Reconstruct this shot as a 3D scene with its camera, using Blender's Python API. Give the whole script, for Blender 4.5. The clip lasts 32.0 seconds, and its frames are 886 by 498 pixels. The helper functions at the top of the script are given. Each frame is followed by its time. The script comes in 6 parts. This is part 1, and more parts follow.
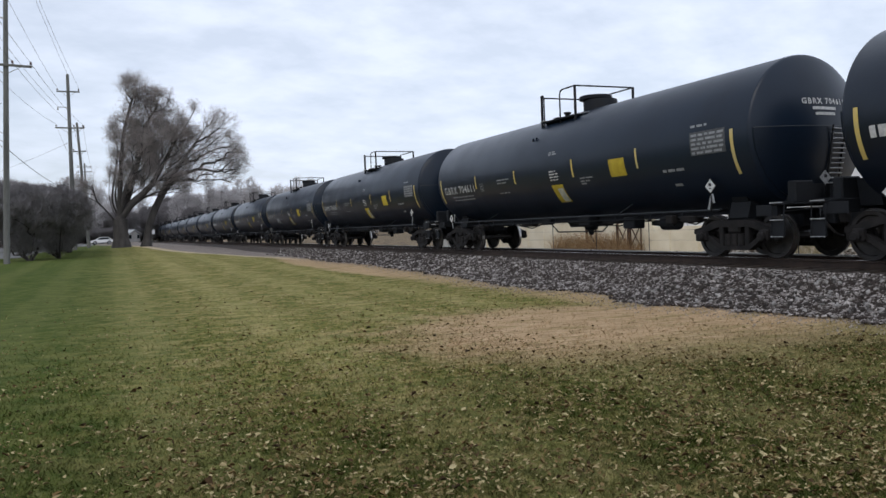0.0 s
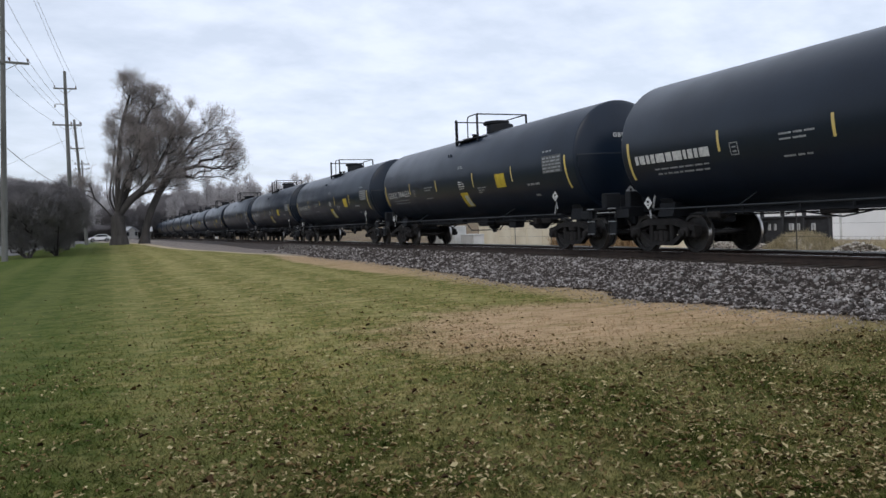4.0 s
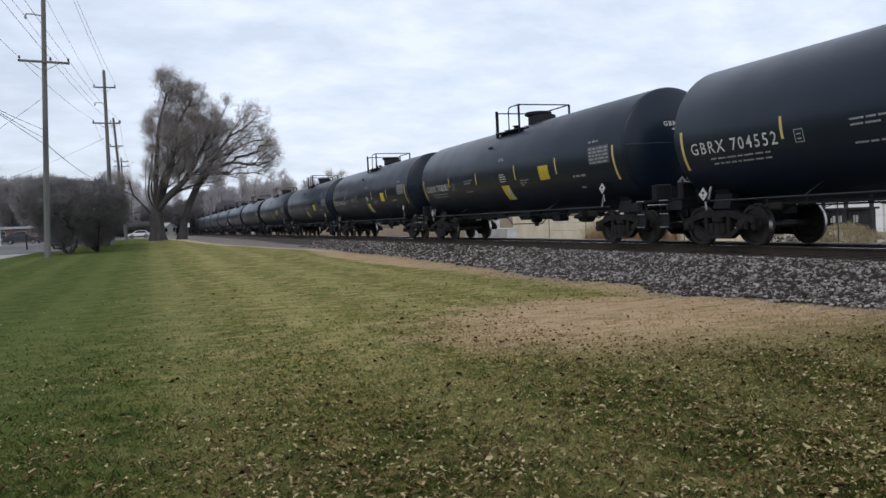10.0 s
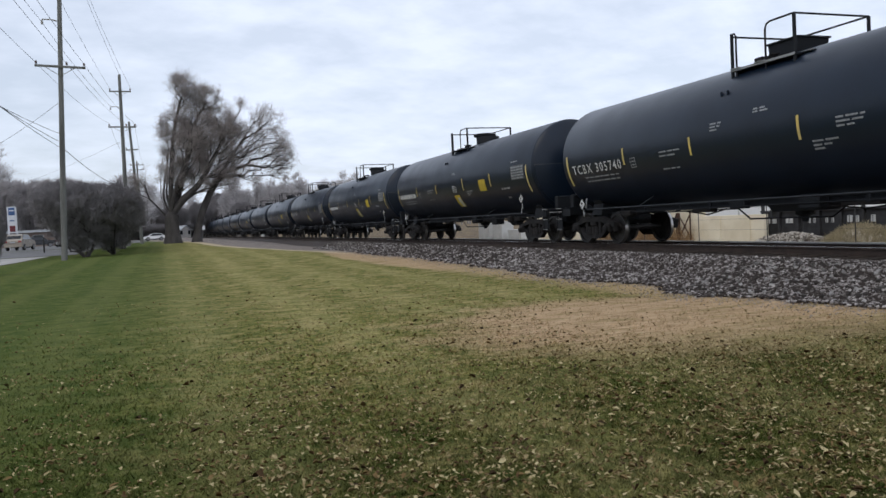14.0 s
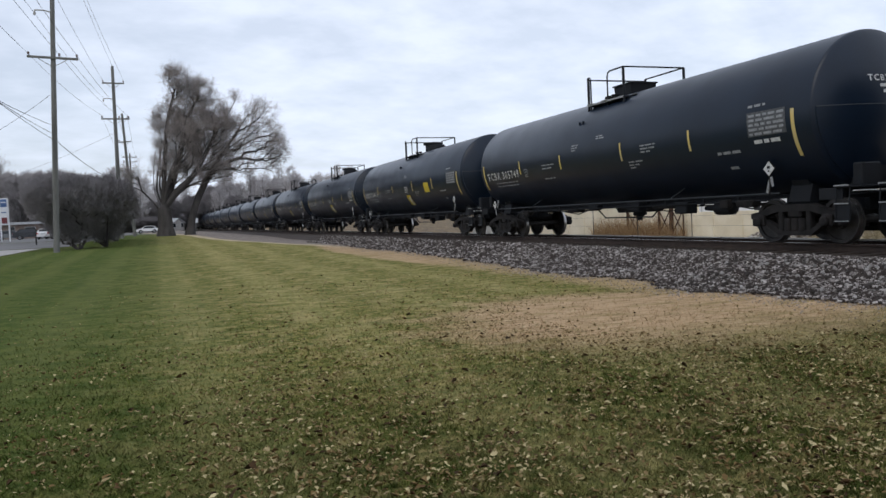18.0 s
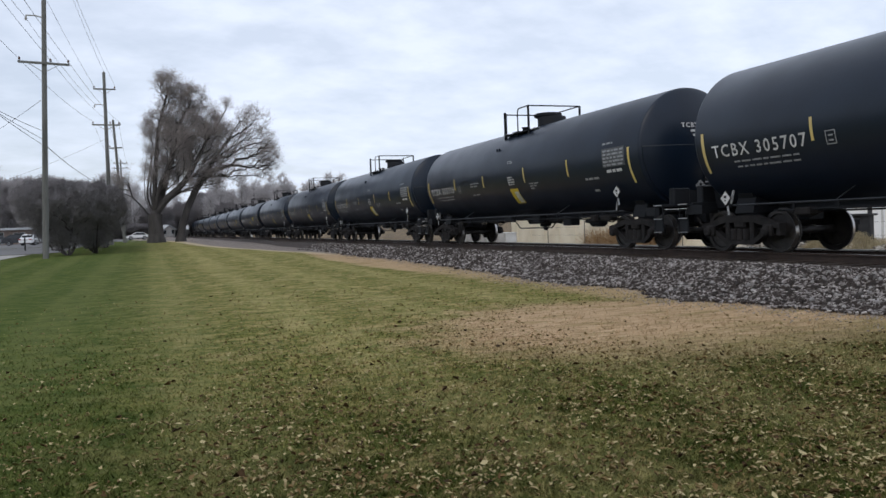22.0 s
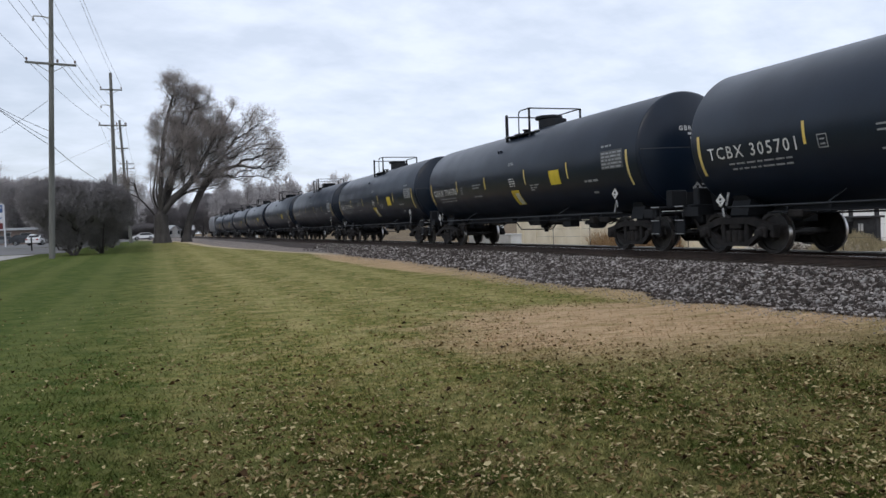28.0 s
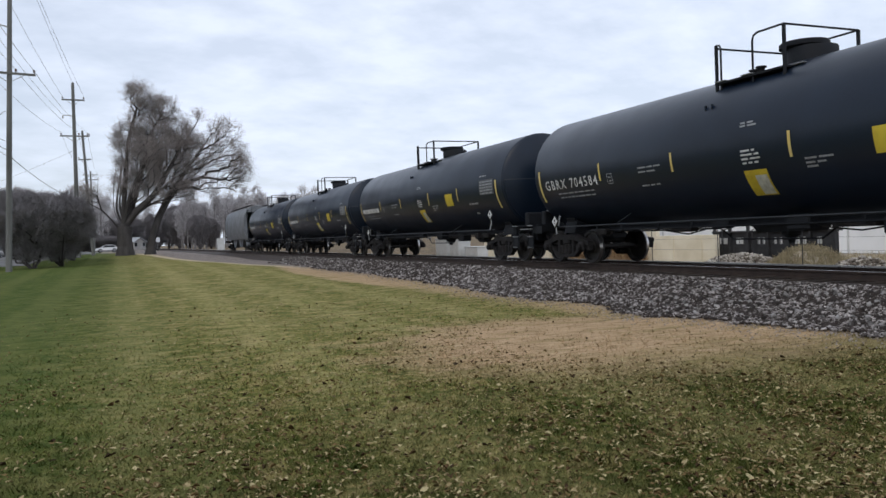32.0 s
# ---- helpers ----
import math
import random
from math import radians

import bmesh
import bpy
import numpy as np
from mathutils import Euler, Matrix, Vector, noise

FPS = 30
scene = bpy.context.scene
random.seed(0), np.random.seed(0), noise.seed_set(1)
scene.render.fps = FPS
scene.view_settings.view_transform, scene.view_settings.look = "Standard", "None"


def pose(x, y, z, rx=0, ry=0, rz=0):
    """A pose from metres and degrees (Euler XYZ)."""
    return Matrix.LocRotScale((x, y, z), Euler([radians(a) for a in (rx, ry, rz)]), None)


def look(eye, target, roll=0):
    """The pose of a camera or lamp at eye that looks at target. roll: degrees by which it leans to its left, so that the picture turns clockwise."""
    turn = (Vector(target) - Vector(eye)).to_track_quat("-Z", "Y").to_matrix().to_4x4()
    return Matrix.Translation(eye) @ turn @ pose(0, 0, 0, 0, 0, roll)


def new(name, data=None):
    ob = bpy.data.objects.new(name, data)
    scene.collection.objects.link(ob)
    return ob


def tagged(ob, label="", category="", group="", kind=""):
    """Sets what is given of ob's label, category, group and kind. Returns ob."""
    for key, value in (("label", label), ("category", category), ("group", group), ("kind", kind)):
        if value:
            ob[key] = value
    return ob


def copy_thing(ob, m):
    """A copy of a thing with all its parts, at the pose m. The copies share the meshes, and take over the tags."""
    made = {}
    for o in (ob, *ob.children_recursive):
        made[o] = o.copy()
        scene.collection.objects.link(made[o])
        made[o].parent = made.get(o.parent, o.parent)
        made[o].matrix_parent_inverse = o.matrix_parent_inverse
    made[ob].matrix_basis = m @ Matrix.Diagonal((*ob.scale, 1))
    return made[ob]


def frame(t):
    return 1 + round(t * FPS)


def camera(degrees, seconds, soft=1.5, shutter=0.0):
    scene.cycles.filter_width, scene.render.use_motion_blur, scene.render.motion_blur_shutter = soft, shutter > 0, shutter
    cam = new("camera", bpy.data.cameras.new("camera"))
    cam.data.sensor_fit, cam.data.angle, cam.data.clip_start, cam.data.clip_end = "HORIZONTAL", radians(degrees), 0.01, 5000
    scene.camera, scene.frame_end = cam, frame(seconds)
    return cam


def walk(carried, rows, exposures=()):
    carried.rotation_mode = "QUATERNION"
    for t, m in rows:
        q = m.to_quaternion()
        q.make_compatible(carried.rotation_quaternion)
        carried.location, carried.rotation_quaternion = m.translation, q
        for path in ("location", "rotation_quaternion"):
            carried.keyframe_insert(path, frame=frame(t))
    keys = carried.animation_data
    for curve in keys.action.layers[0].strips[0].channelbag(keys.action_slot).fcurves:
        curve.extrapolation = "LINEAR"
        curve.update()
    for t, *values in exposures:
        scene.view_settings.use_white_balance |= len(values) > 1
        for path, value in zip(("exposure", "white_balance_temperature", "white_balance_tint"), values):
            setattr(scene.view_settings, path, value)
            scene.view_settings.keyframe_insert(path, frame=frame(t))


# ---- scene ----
cam = camera(58.94, 32.0, soft=1.5)
EYE = 1.6                      # eye height over the lawn at the viewer's feet
# seconds, x, y, z offset, yaw, pitch, roll
PATH = (
    (0.0, -0.011, -0.033, 0.002, -23.00, -1.64, 2.25),
    (0.5, -0.022, -0.034, -0.005, -22.56, -1.63, 2.27),
    (1.0, -0.020, -0.037, 0.000, -22.79, -1.70, 2.34),
    (1.5, -0.024, -0.044, 0.007, -22.97, -1.62, 2.28),
    (2.0, -0.014, -0.035, 0.005, -23.19, -1.58, 2.22),
    (2.5, -0.029, -0.029, 0.007, -22.70, -1.64, 2.21),
    (4.5, -0.025, -0.013, 0.008, -23.23, -1.93, 2.37),
    (5.0, -0.026, -0.009, 0.010, -22.08, -1.67, 2.82),
    (5.5, -0.022, -0.000, 0.003, -22.16, -2.00, 2.73),
    (6.0, -0.016, -0.004, 0.008, -21.95, -1.87, 2.79),
    (6.5, -0.022, -0.005, 0.003, -21.97, -1.82, 2.68),
    (7.0, -0.027, -0.008, 0.003, -21.72, -2.34, 2.45),
    (7.5, -0.021, -0.004, 0.001, -21.45, -2.12, 2.31),
    (8.0, -0.031, 0.002, 0.005, -21.44, -2.11, 2.36),
    (8.5, -0.030, -0.002, 0.006, -21.03, -1.90, 2.46),
    (9.0, -0.022, 0.004, 0.001, -20.96, -1.92, 2.51),
    (9.5, -0.015, 0.002, 0.001, -20.89, -2.11, 2.58),
    (10.0, -0.020, 0.007, -0.004, -20.70, -2.18, 2.66),
    (10.5, -0.012, 0.005, -0.002, -20.65, -2.38, 2.80),
    (11.0, -0.024, 0.014, -0.001, -20.51, -2.22, 2.91),
    (11.5, -0.008, 0.009, 0.002, -20.17, -2.19, 2.84),
    (12.0, -0.013, 0.007, 0.002, -20.13, -2.31, 2.79),
    (12.5, -0.014, 0.009, -0.002, -19.86, -2.10, 2.86),
    (13.0, -0.023, 0.013, 0.001, -19.91, -1.99, 2.58),
    (13.5, -0.009, 0.016, 0.004, -19.85, -2.00, 2.69),
    (14.0, -0.004, 0.016, -0.001, -19.70, -2.03, 2.95),
    (14.5, -0.010, 0.015, -0.002, -19.92, -2.25, 2.74),
    (16.5, -0.008, 0.007, -0.005, -19.90, -2.02, 2.63),
    (17.0, -0.014, -0.002, -0.005, -19.91, -2.26, 2.54),
    (17.5, -0.003, -0.004, 0.003, -19.64, -2.30, 2.51),
    (18.0, -0.007, -0.004, -0.002, -20.15, -2.47, 2.62),
    (18.5, -0.004, 0.000, -0.003, -20.34, -2.32, 2.43),
    (19.0, -0.004, 0.003, -0.001, -20.34, -1.99, 2.51),
    (19.5, -0.009, 0.012, -0.005, -20.54, -2.11, 2.51),
    (20.0, 0.000, 0.006, -0.004, -20.43, -2.34, 2.53),
    (20.5, -0.007, -0.001, 0.004, -20.49, -2.15, 2.48),
    (21.0, -0.016, -0.004, -0.001, -20.73, -1.77, 2.41),
    (21.5, -0.003, -0.007, -0.002, -20.83, -1.78, 2.36),
    (22.0, -0.004, 0.003, -0.006, -20.77, -1.90, 2.29),
    (22.5, -0.002, 0.000, -0.013, -20.63, -1.88, 2.60),
    (23.0, -0.011, 0.013, -0.002, -20.29, -1.82, 2.56),
    (23.5, -0.007, 0.013, -0.002, -20.39, -1.64, 2.56),
    (24.0, 0.001, 0.008, -0.007, -20.55, -1.43, 2.46),
    (24.5, -0.002, 0.007, -0.006, -20.59, -1.57, 2.39),
    (25.0, -0.007, 0.016, -0.006, -20.26, -1.54, 2.43),
    (25.5, -0.004, -0.002, -0.006, -20.35, -1.35, 2.25),
    (27.5, -0.011, 0.019, -0.012, -20.33, -1.64, 2.03),
    (28.0, 0.010, 0.011, -0.013, -20.38, -1.80, 2.14),
    (28.5, 0.023, 0.012, -0.010, -20.45, -1.78, 2.46),
    (29.0, 0.016, 0.012, -0.016, -20.65, -1.99, 2.29),
    (29.5, 0.018, -0.002, -0.009, -20.75, -1.93, 2.35),
    (30.0, 0.020, -0.006, -0.009, -21.09, -1.72, 2.40),
    (30.5, 0.016, -0.003, -0.009, -21.01, -1.65, 2.39),
    (31.0, 0.091, -0.030, -0.001, -21.15, -1.35, 1.73),
    (31.5, 0.205, -0.025, -0.004, -20.84, -1.53, 1.14),
    (32.0, 0.261, 0.067, 0.016, -22.57, -1.01, 2.13),
)
walk(cam, [(t, pose(x, y, EYE + z, 90 + p, r, w)) for t, x, y, z, w, p, r in PATH], [(0, 0.0), (32, 0.0)])

# ---- plan ----
TRACK_X = 13.315               # centre line of the track; the track runs along y
RAIL_Z = 0.686                 # top of rail
PITCH = 18.16                  # length of a wagon over its couplers
SPEED = 21.24                  # train speed, m/s, towards -y
PHASE = 20.33                  # middle of wagon 0 at 0 s
# how far the train is from steady running, in metres, second by second
DRIFT = {0: -0.28, 1: 0.02, 2: 0.15, 3: 0.16, 4: 0.2, 5: 0.23, 6: -0.31, 7: -0.08, 8: 0.23, 9: -0.31, 10: -0.14, 11: 0.12, 12: -0.34, 13: -0.01, 14: 0.15, 15: 0.13, 16: 0.11, 17: 0.09, 18: 0.30, 19: -0.24, 20: -0.03, 21: 0.16, 22: -0.29, 23: -0.10, 24: 0.18, 25: -0.32, 26: -0.1, 27: 0.14, 28: 0.37, 29: -0.04, 30: 0.13, 31: 0.41, 32: -0.03}
FIRST, LAST = -1, 40           # tank wagons; one hopper follows
TANK_R, TANK_H = 1.58, 2.59   # tank radius, and its axis over the rail

# ---- world and light ----
world = bpy.data.worlds.new("overcast_sky")
scene.world = world
world.use_nodes = True
wn, wl = world.node_tree.nodes, world.node_tree.links
wn.clear()
w_out = wn.new("ShaderNodeOutputWorld")
w_bg = wn.new("ShaderNodeBackground")
w_sky = wn.new("ShaderNodeTexSky")
w_sky.sky_type, w_sky.sun_disc = 'NISHITA', False
w_sky.sun_elevation, w_sky.sun_rotation = radians(50), radians(233)
w_sky.air_density, w_sky.dust_density, w_sky.ozone_density = 1.0, 2.0, 1.0
w_co = wn.new("ShaderNodeTexCoord")
w_sep = wn.new("ShaderNodeSeparateXYZ")
w_add = wn.new("ShaderNodeMath"); w_add.operation = 'ADD'; w_add.inputs[1].default_value = 0.24
w_div = wn.new("ShaderNodeVectorMath"); w_div.operation = 'DIVIDE'
w_map = wn.new("ShaderNodeMapping"); w_map.inputs["Rotation"].default_value = (0, 0, radians(-35)); w_map.inputs["Scale"].default_value = (1.0, 1.25, 1.0)
w_n1 = wn.new("ShaderNodeTexNoise"); w_n1.inputs["Scale"].default_value = 4.0; w_n1.inputs["Detail"].default_value = 7; w_n1.inputs["Roughness"].default_value = 0.55
w_ramp = wn.new("ShaderNodeValToRGB")
w_ramp.color_ramp.elements[0].position, w_ramp.color_ramp.elements[1].position = 0.36, 0.66
w_mix = wn.new("ShaderNodeMix"); w_mix.data_type = 'RGBA'
w_gain = wn.new("ShaderNodeMix"); w_gain.data_type = 'RGBA'; w_gain.blend_type = 'MIX'
wl.new(w_co.outputs["Generated"], w_sep.inputs[0])
wl.new(w_sep.outputs["Z"], w_add.inputs[0])
wl.new(w_co.outputs["Generated"], w_div.inputs[0])
wl.new(w_add.outputs[0], w_div.inputs[1])
wl.new(w_div.outputs[0], w_map.inputs[0])
wl.new(w_map.outputs[0], w_n1.inputs[0])
wl.new(w_n1.outputs[0], w_ramp.inputs[0])
w_ramp.color_ramp.elements[0].color = (0.685, 0.685, 0.685, 1)
w_ramp.color_ramp.elements[1].color = (0.95, 0.95, 0.95, 1)
w_west = wn.new("ShaderNodeMapRange"); w_west.interpolation_type = 'SMOOTHSTEP'      # the cloud thins to the west
for key, value in (("From Min", -0.45), ("From Max", 0.22), ("To Min", 0.74), ("To Max", 1.0)):
    w_west.inputs[key].default_value = value
w_thin = wn.new("ShaderNodeMath"); w_thin.operation = 'MULTIPLY'
wl.new(w_sep.outputs["X"], w_west.inputs["Value"])
wl.new(w_ramp.outputs[0], w_thin.inputs[0]); wl.new(w_west.outputs[0], w_thin.inputs[1])
wl.new(w_thin.outputs[0], w_mix.inputs["Factor"])
wl.new(w_sky.outputs[0], w_mix.inputs["A"])
w_mix.inputs["B"].default_value = (8.5, 9.3, 10.9, 1)      # lit cloud, in the units of the sky texture
wl.new(w_mix.outputs["Result"], w_bg.inputs["Color"])
w_bg.inputs["Strength"].default_value = 0.105
wl.new(w_bg.outputs[0], w_out.inputs[0])

sun = new("sun", bpy.data.lights.new("sun", 'SUN'))
sun.data.energy, sun.data.angle, sun.data.color = 0.6, radians(40), (1.0, 0.96, 0.9)
sun.matrix_world = look((-40, -30, 60), (0, 0, 0))

# ---- materials ----


def mat(name, c1, c2=None, scale=4.0, rough=0.7, metal=0.0, bump=0.0, fine=60.0, spread=0.5, stretch=(1, 1, 1), per_object=0.0, spec=0.5, island=0.0, bias=0.0):
    """A surface of two colours mixed at two sizes of grain, with a fine relief."""
    m = bpy.data.materials.new(name)
    m.use_nodes = True
    n, l = m.node_tree.nodes, m.node_tree.links
    b = n["Principled BSDF"]
    b.inputs["Metallic"].default_value = metal
    b.inputs["Specular IOR Level"].default_value = spec
    c2 = c2 or tuple(c * 0.7 for c in c1)
    co = n.new("ShaderNodeTexCoord")
    mp = n.new("ShaderNodeMapping")
    mp.inputs["Scale"].default_value = stretch
    l.new(co.outputs["Object"], mp.inputs[0])
    big, small = n.new("ShaderNodeTexNoise"), n.new("ShaderNodeTexNoise")
    big.inputs["Scale"].default_value, big.inputs["Detail"].default_value = scale, 5
    small.inputs["Scale"].default_value, small.inputs["Detail"].default_value = fine, 3
    l.new(mp.outputs[0], big.inputs[0])
    l.new(mp.outputs[0], small.inputs[0])
    mul = n.new("ShaderNodeMath"); mul.operation = 'MULTIPLY_ADD'
    mul.inputs[1].default_value, mul.inputs[2].default_value = 0.45, -0.22
    l.new(small.outputs[0], mul.inputs[0])
    add = n.new("ShaderNodeMath"); add.operation = 'ADD'
    l.new(big.outputs[0], add.inputs[0]); l.new(mul.outputs[0], add.inputs[1])
    last = add
    if per_object or island:
        src = n.new("ShaderNodeObjectInfo") if per_object else n.new("ShaderNodeNewGeometry")
        ma = n.new("ShaderNodeMath"); ma.operation = 'MULTIPLY_ADD'
        ma.inputs[1].default_value = per_object or island
        ma.inputs[2].default_value = -0.5 * (per_object or island)
        l.new(src.outputs["Random" if per_object else "Random Per Island"], ma.inputs[0])
        a2 = n.new("ShaderNodeMath"); a2.operation = 'ADD'
        l.new(ma.outputs[0], a2.inputs[0]); l.new(add.outputs[0], a2.inputs[1])
        last = a2
    r = n.new("ShaderNodeMapRange")
    r.inputs["From Min"].default_value, r.inputs["From Max"].default_value = 0.5 - spread * 0.4 + bias, 0.5 + spread * 0.4 + bias
    l.new(last.outputs[0], r.inputs["Value"])
    mx = n.new("ShaderNodeMix"); mx.data_type = 'RGBA'
    mx.inputs["A"].default_value, mx.inputs["B"].default_value = (*c2, 1), (*c1, 1)
    l.new(r.outputs[0], mx.inputs["Factor"])
    l.new(mx.outputs["Result"], b.inputs["Base Color"])
    rr = n.new("ShaderNodeMapRange")
    rr.inputs["To Min"].default_value, rr.inputs["To Max"].default_value = min(1, rough + 0.1), max(0, rough - 0.1)
    l.new(big.outputs[0], rr.inputs["Value"])
    l.new(rr.outputs[0], b.inputs["Roughness"])
    if bump:
        bp = n.new("ShaderNodeBump")
        bp.inputs["Strength"].default_value, bp.inputs["Distance"].default_value = bump, 0.02
        l.new(small.outputs[0], bp.inputs["Height"])
        l.new(bp.outputs[0], b.inputs["Normal"])
    return m


BLACK = mat("black_tank_paint", (0.0070, 0.0145, 0.0285), (0.0045, 0.0095, 0.0195), 0.8, 0.34, bump=0.05, fine=25, per_object=0.25, spec=0.33)
BLACK_FRAME = mat("black_frame_paint", (0.0055, 0.0072, 0.0105), (0.0085, 0.0095, 0.0118), 3, 0.72, bump=0.2, spec=0.3)
CAST = mat("dusty_cast_steel", (0.023, 0.0205, 0.020), (0.010, 0.0098, 0.0102), 5, 0.85, bump=0.3, spec=0.25)
WHEEL = mat("dark_wheel_steel", (0.040, 0.035, 0.033), (0.016, 0.0155, 0.0155), 6, 0.55, 0.4, bump=0.2)
TREAD = mat("polished_wheel_tread", (0.55, 0.54, 0.52), (0.35, 0.33, 0.31), 8, 0.3, 1.0)
YELLOW = mat("yellow_reflective_tape", (0.66, 0.48, 0.11), (0.54, 0.43, 0.18), 6, 0.5, per_object=0.3)
YELLOW_PANEL = mat("yellow_panel_paint", (0.60, 0.46, 0.03), (0.42, 0.30, 0.02), 5, 0.55, per_object=0.3)
PALE = mat("pale_worn_label", (0.55, 0.54, 0.44), (0.34, 0.33, 0.27), 9, 0.6)
MARK = mat("white_stencil_paint", (0.64, 0.64, 0.62), (0.40, 0.40, 0.40), 14, 0.6)
MARK_DIM = mat("faded_stencil_paint", (0.33, 0.34, 0.35), (0.17, 0.175, 0.18), 20, 0.6)
PANEL_GREY = mat("grey_lettered_panel", (0.085, 0.09, 0.095), (0.04, 0.042, 0.046), 14, 0.6)
STAIN = mat("dried_spill_stain", (0.060, 0.066, 0.073), (0.012, 0.018, 0.027), 1.6, 0.6, stretch=(0.8, 5.0, 0.8), spread=0.7, fine=18)
SEAM = mat("worn_black_edge", (0.026, 0.029, 0.034), (0.012, 0.015, 0.019), 5.0, 0.5)
HOPPER = mat("grey_hopper_paint", (0.20, 0.21, 0.22), (0.13, 0.135, 0.14), 1.5, 0.55, bump=0.1)
RAIL_SIDE = mat("rusty_rail_steel", (0.042, 0.025, 0.017), (0.022, 0.0145, 0.011), 5, 0.8, 0.1, bump=0.3)
RAIL_TOP = mat("polished_rail_head", (0.56, 0.54, 0.52), (0.40, 0.38, 0.36), 8, 0.3, 0.9)
TIE = mat("creosoted_tie_wood", (0.050, 0.035, 0.025), (0.025, 0.018, 0.0135), 3, 0.9, bump=0.5, stretch=(1, 6, 6), per_object=0.4)
BALLAST = mat("ballast_bed_gravel", (0.068, 0.051, 0.042), (0.025, 0.0185, 0.0155), 18, 0.9, bump=1.0, fine=40, spread=0.6)
STONE = mat("crushed_ballast_stone", (0.56, 0.52, 0.49), (0.050, 0.040, 0.035), 3, 0.9, bump=0.4, fine=50, spread=0.7, island=1.0, bias=0.34, spec=0.2)
BARK = mat("grey_brown_bark", (0.078, 0.069, 0.063), (0.038, 0.034, 0.031), 2, 0.9, bump=0.8, fine=20, stretch=(1, 1, 0.3))
TWIG = mat("bare_twigs", (0.41, 0.360, 0.335), (0.28, 0.245, 0.230), 0.3, 0.9, fine=4)
# Hedge twigs are lightened in colour to stand in for haze.
TWIG_HEDGE = mat("hazed_hedge_twigs", (0.46, 0.43, 0.425), (0.33, 0.305, 0.30), 0.4, 0.9, fine=3, per_object=0.5)
TWIG_DARK = mat("dark_bush_twigs", (0.27, 0.25, 0.252), (0.185, 0.172, 0.173), 0.5, 0.9, fine=4)
# Far woods: distance haze is mixed into these pale bark and twig colours.
BARK_FAR = mat("hazed_far_bark", (0.34, 0.32, 0.315), (0.22, 0.205, 0.20), 2, 0.9)
TWIG_FAR = mat("hazed_far_twigs", (0.62, 0.59, 0.59), (0.46, 0.435, 0.435), 0.1, 0.9, fine=2, per_object=0.4)
POLE_WOOD = mat("weathered_pole_wood", (0.19, 0.188, 0.172), (0.10, 0.099, 0.090), 2, 0.85, bump=0.4, stretch=(1, 1, 0.1), fine=30)
WIRE = mat("dark_cable", (0.03, 0.03, 0.032), None, 3, 0.6)
INSULATOR = mat("brown_porcelain", (0.10, 0.05, 0.035), None, 3, 0.25)
ASPHALT = mat("grey_asphalt", (0.17, 0.165, 0.16), (0.11, 0.108, 0.106), 0.5, 0.9, bump=0.3)
CONCRETE = mat("pale_concrete", (0.42, 0.40, 0.37), (0.30, 0.285, 0.265), 1.2, 0.85, bump=0.2)
TAN_WALL = mat("cream_concrete_wall", (0.80, 0.73, 0.57), (0.66, 0.58, 0.42), 0.9, 0.9, bump=0.2)

# ---- mesh building ----


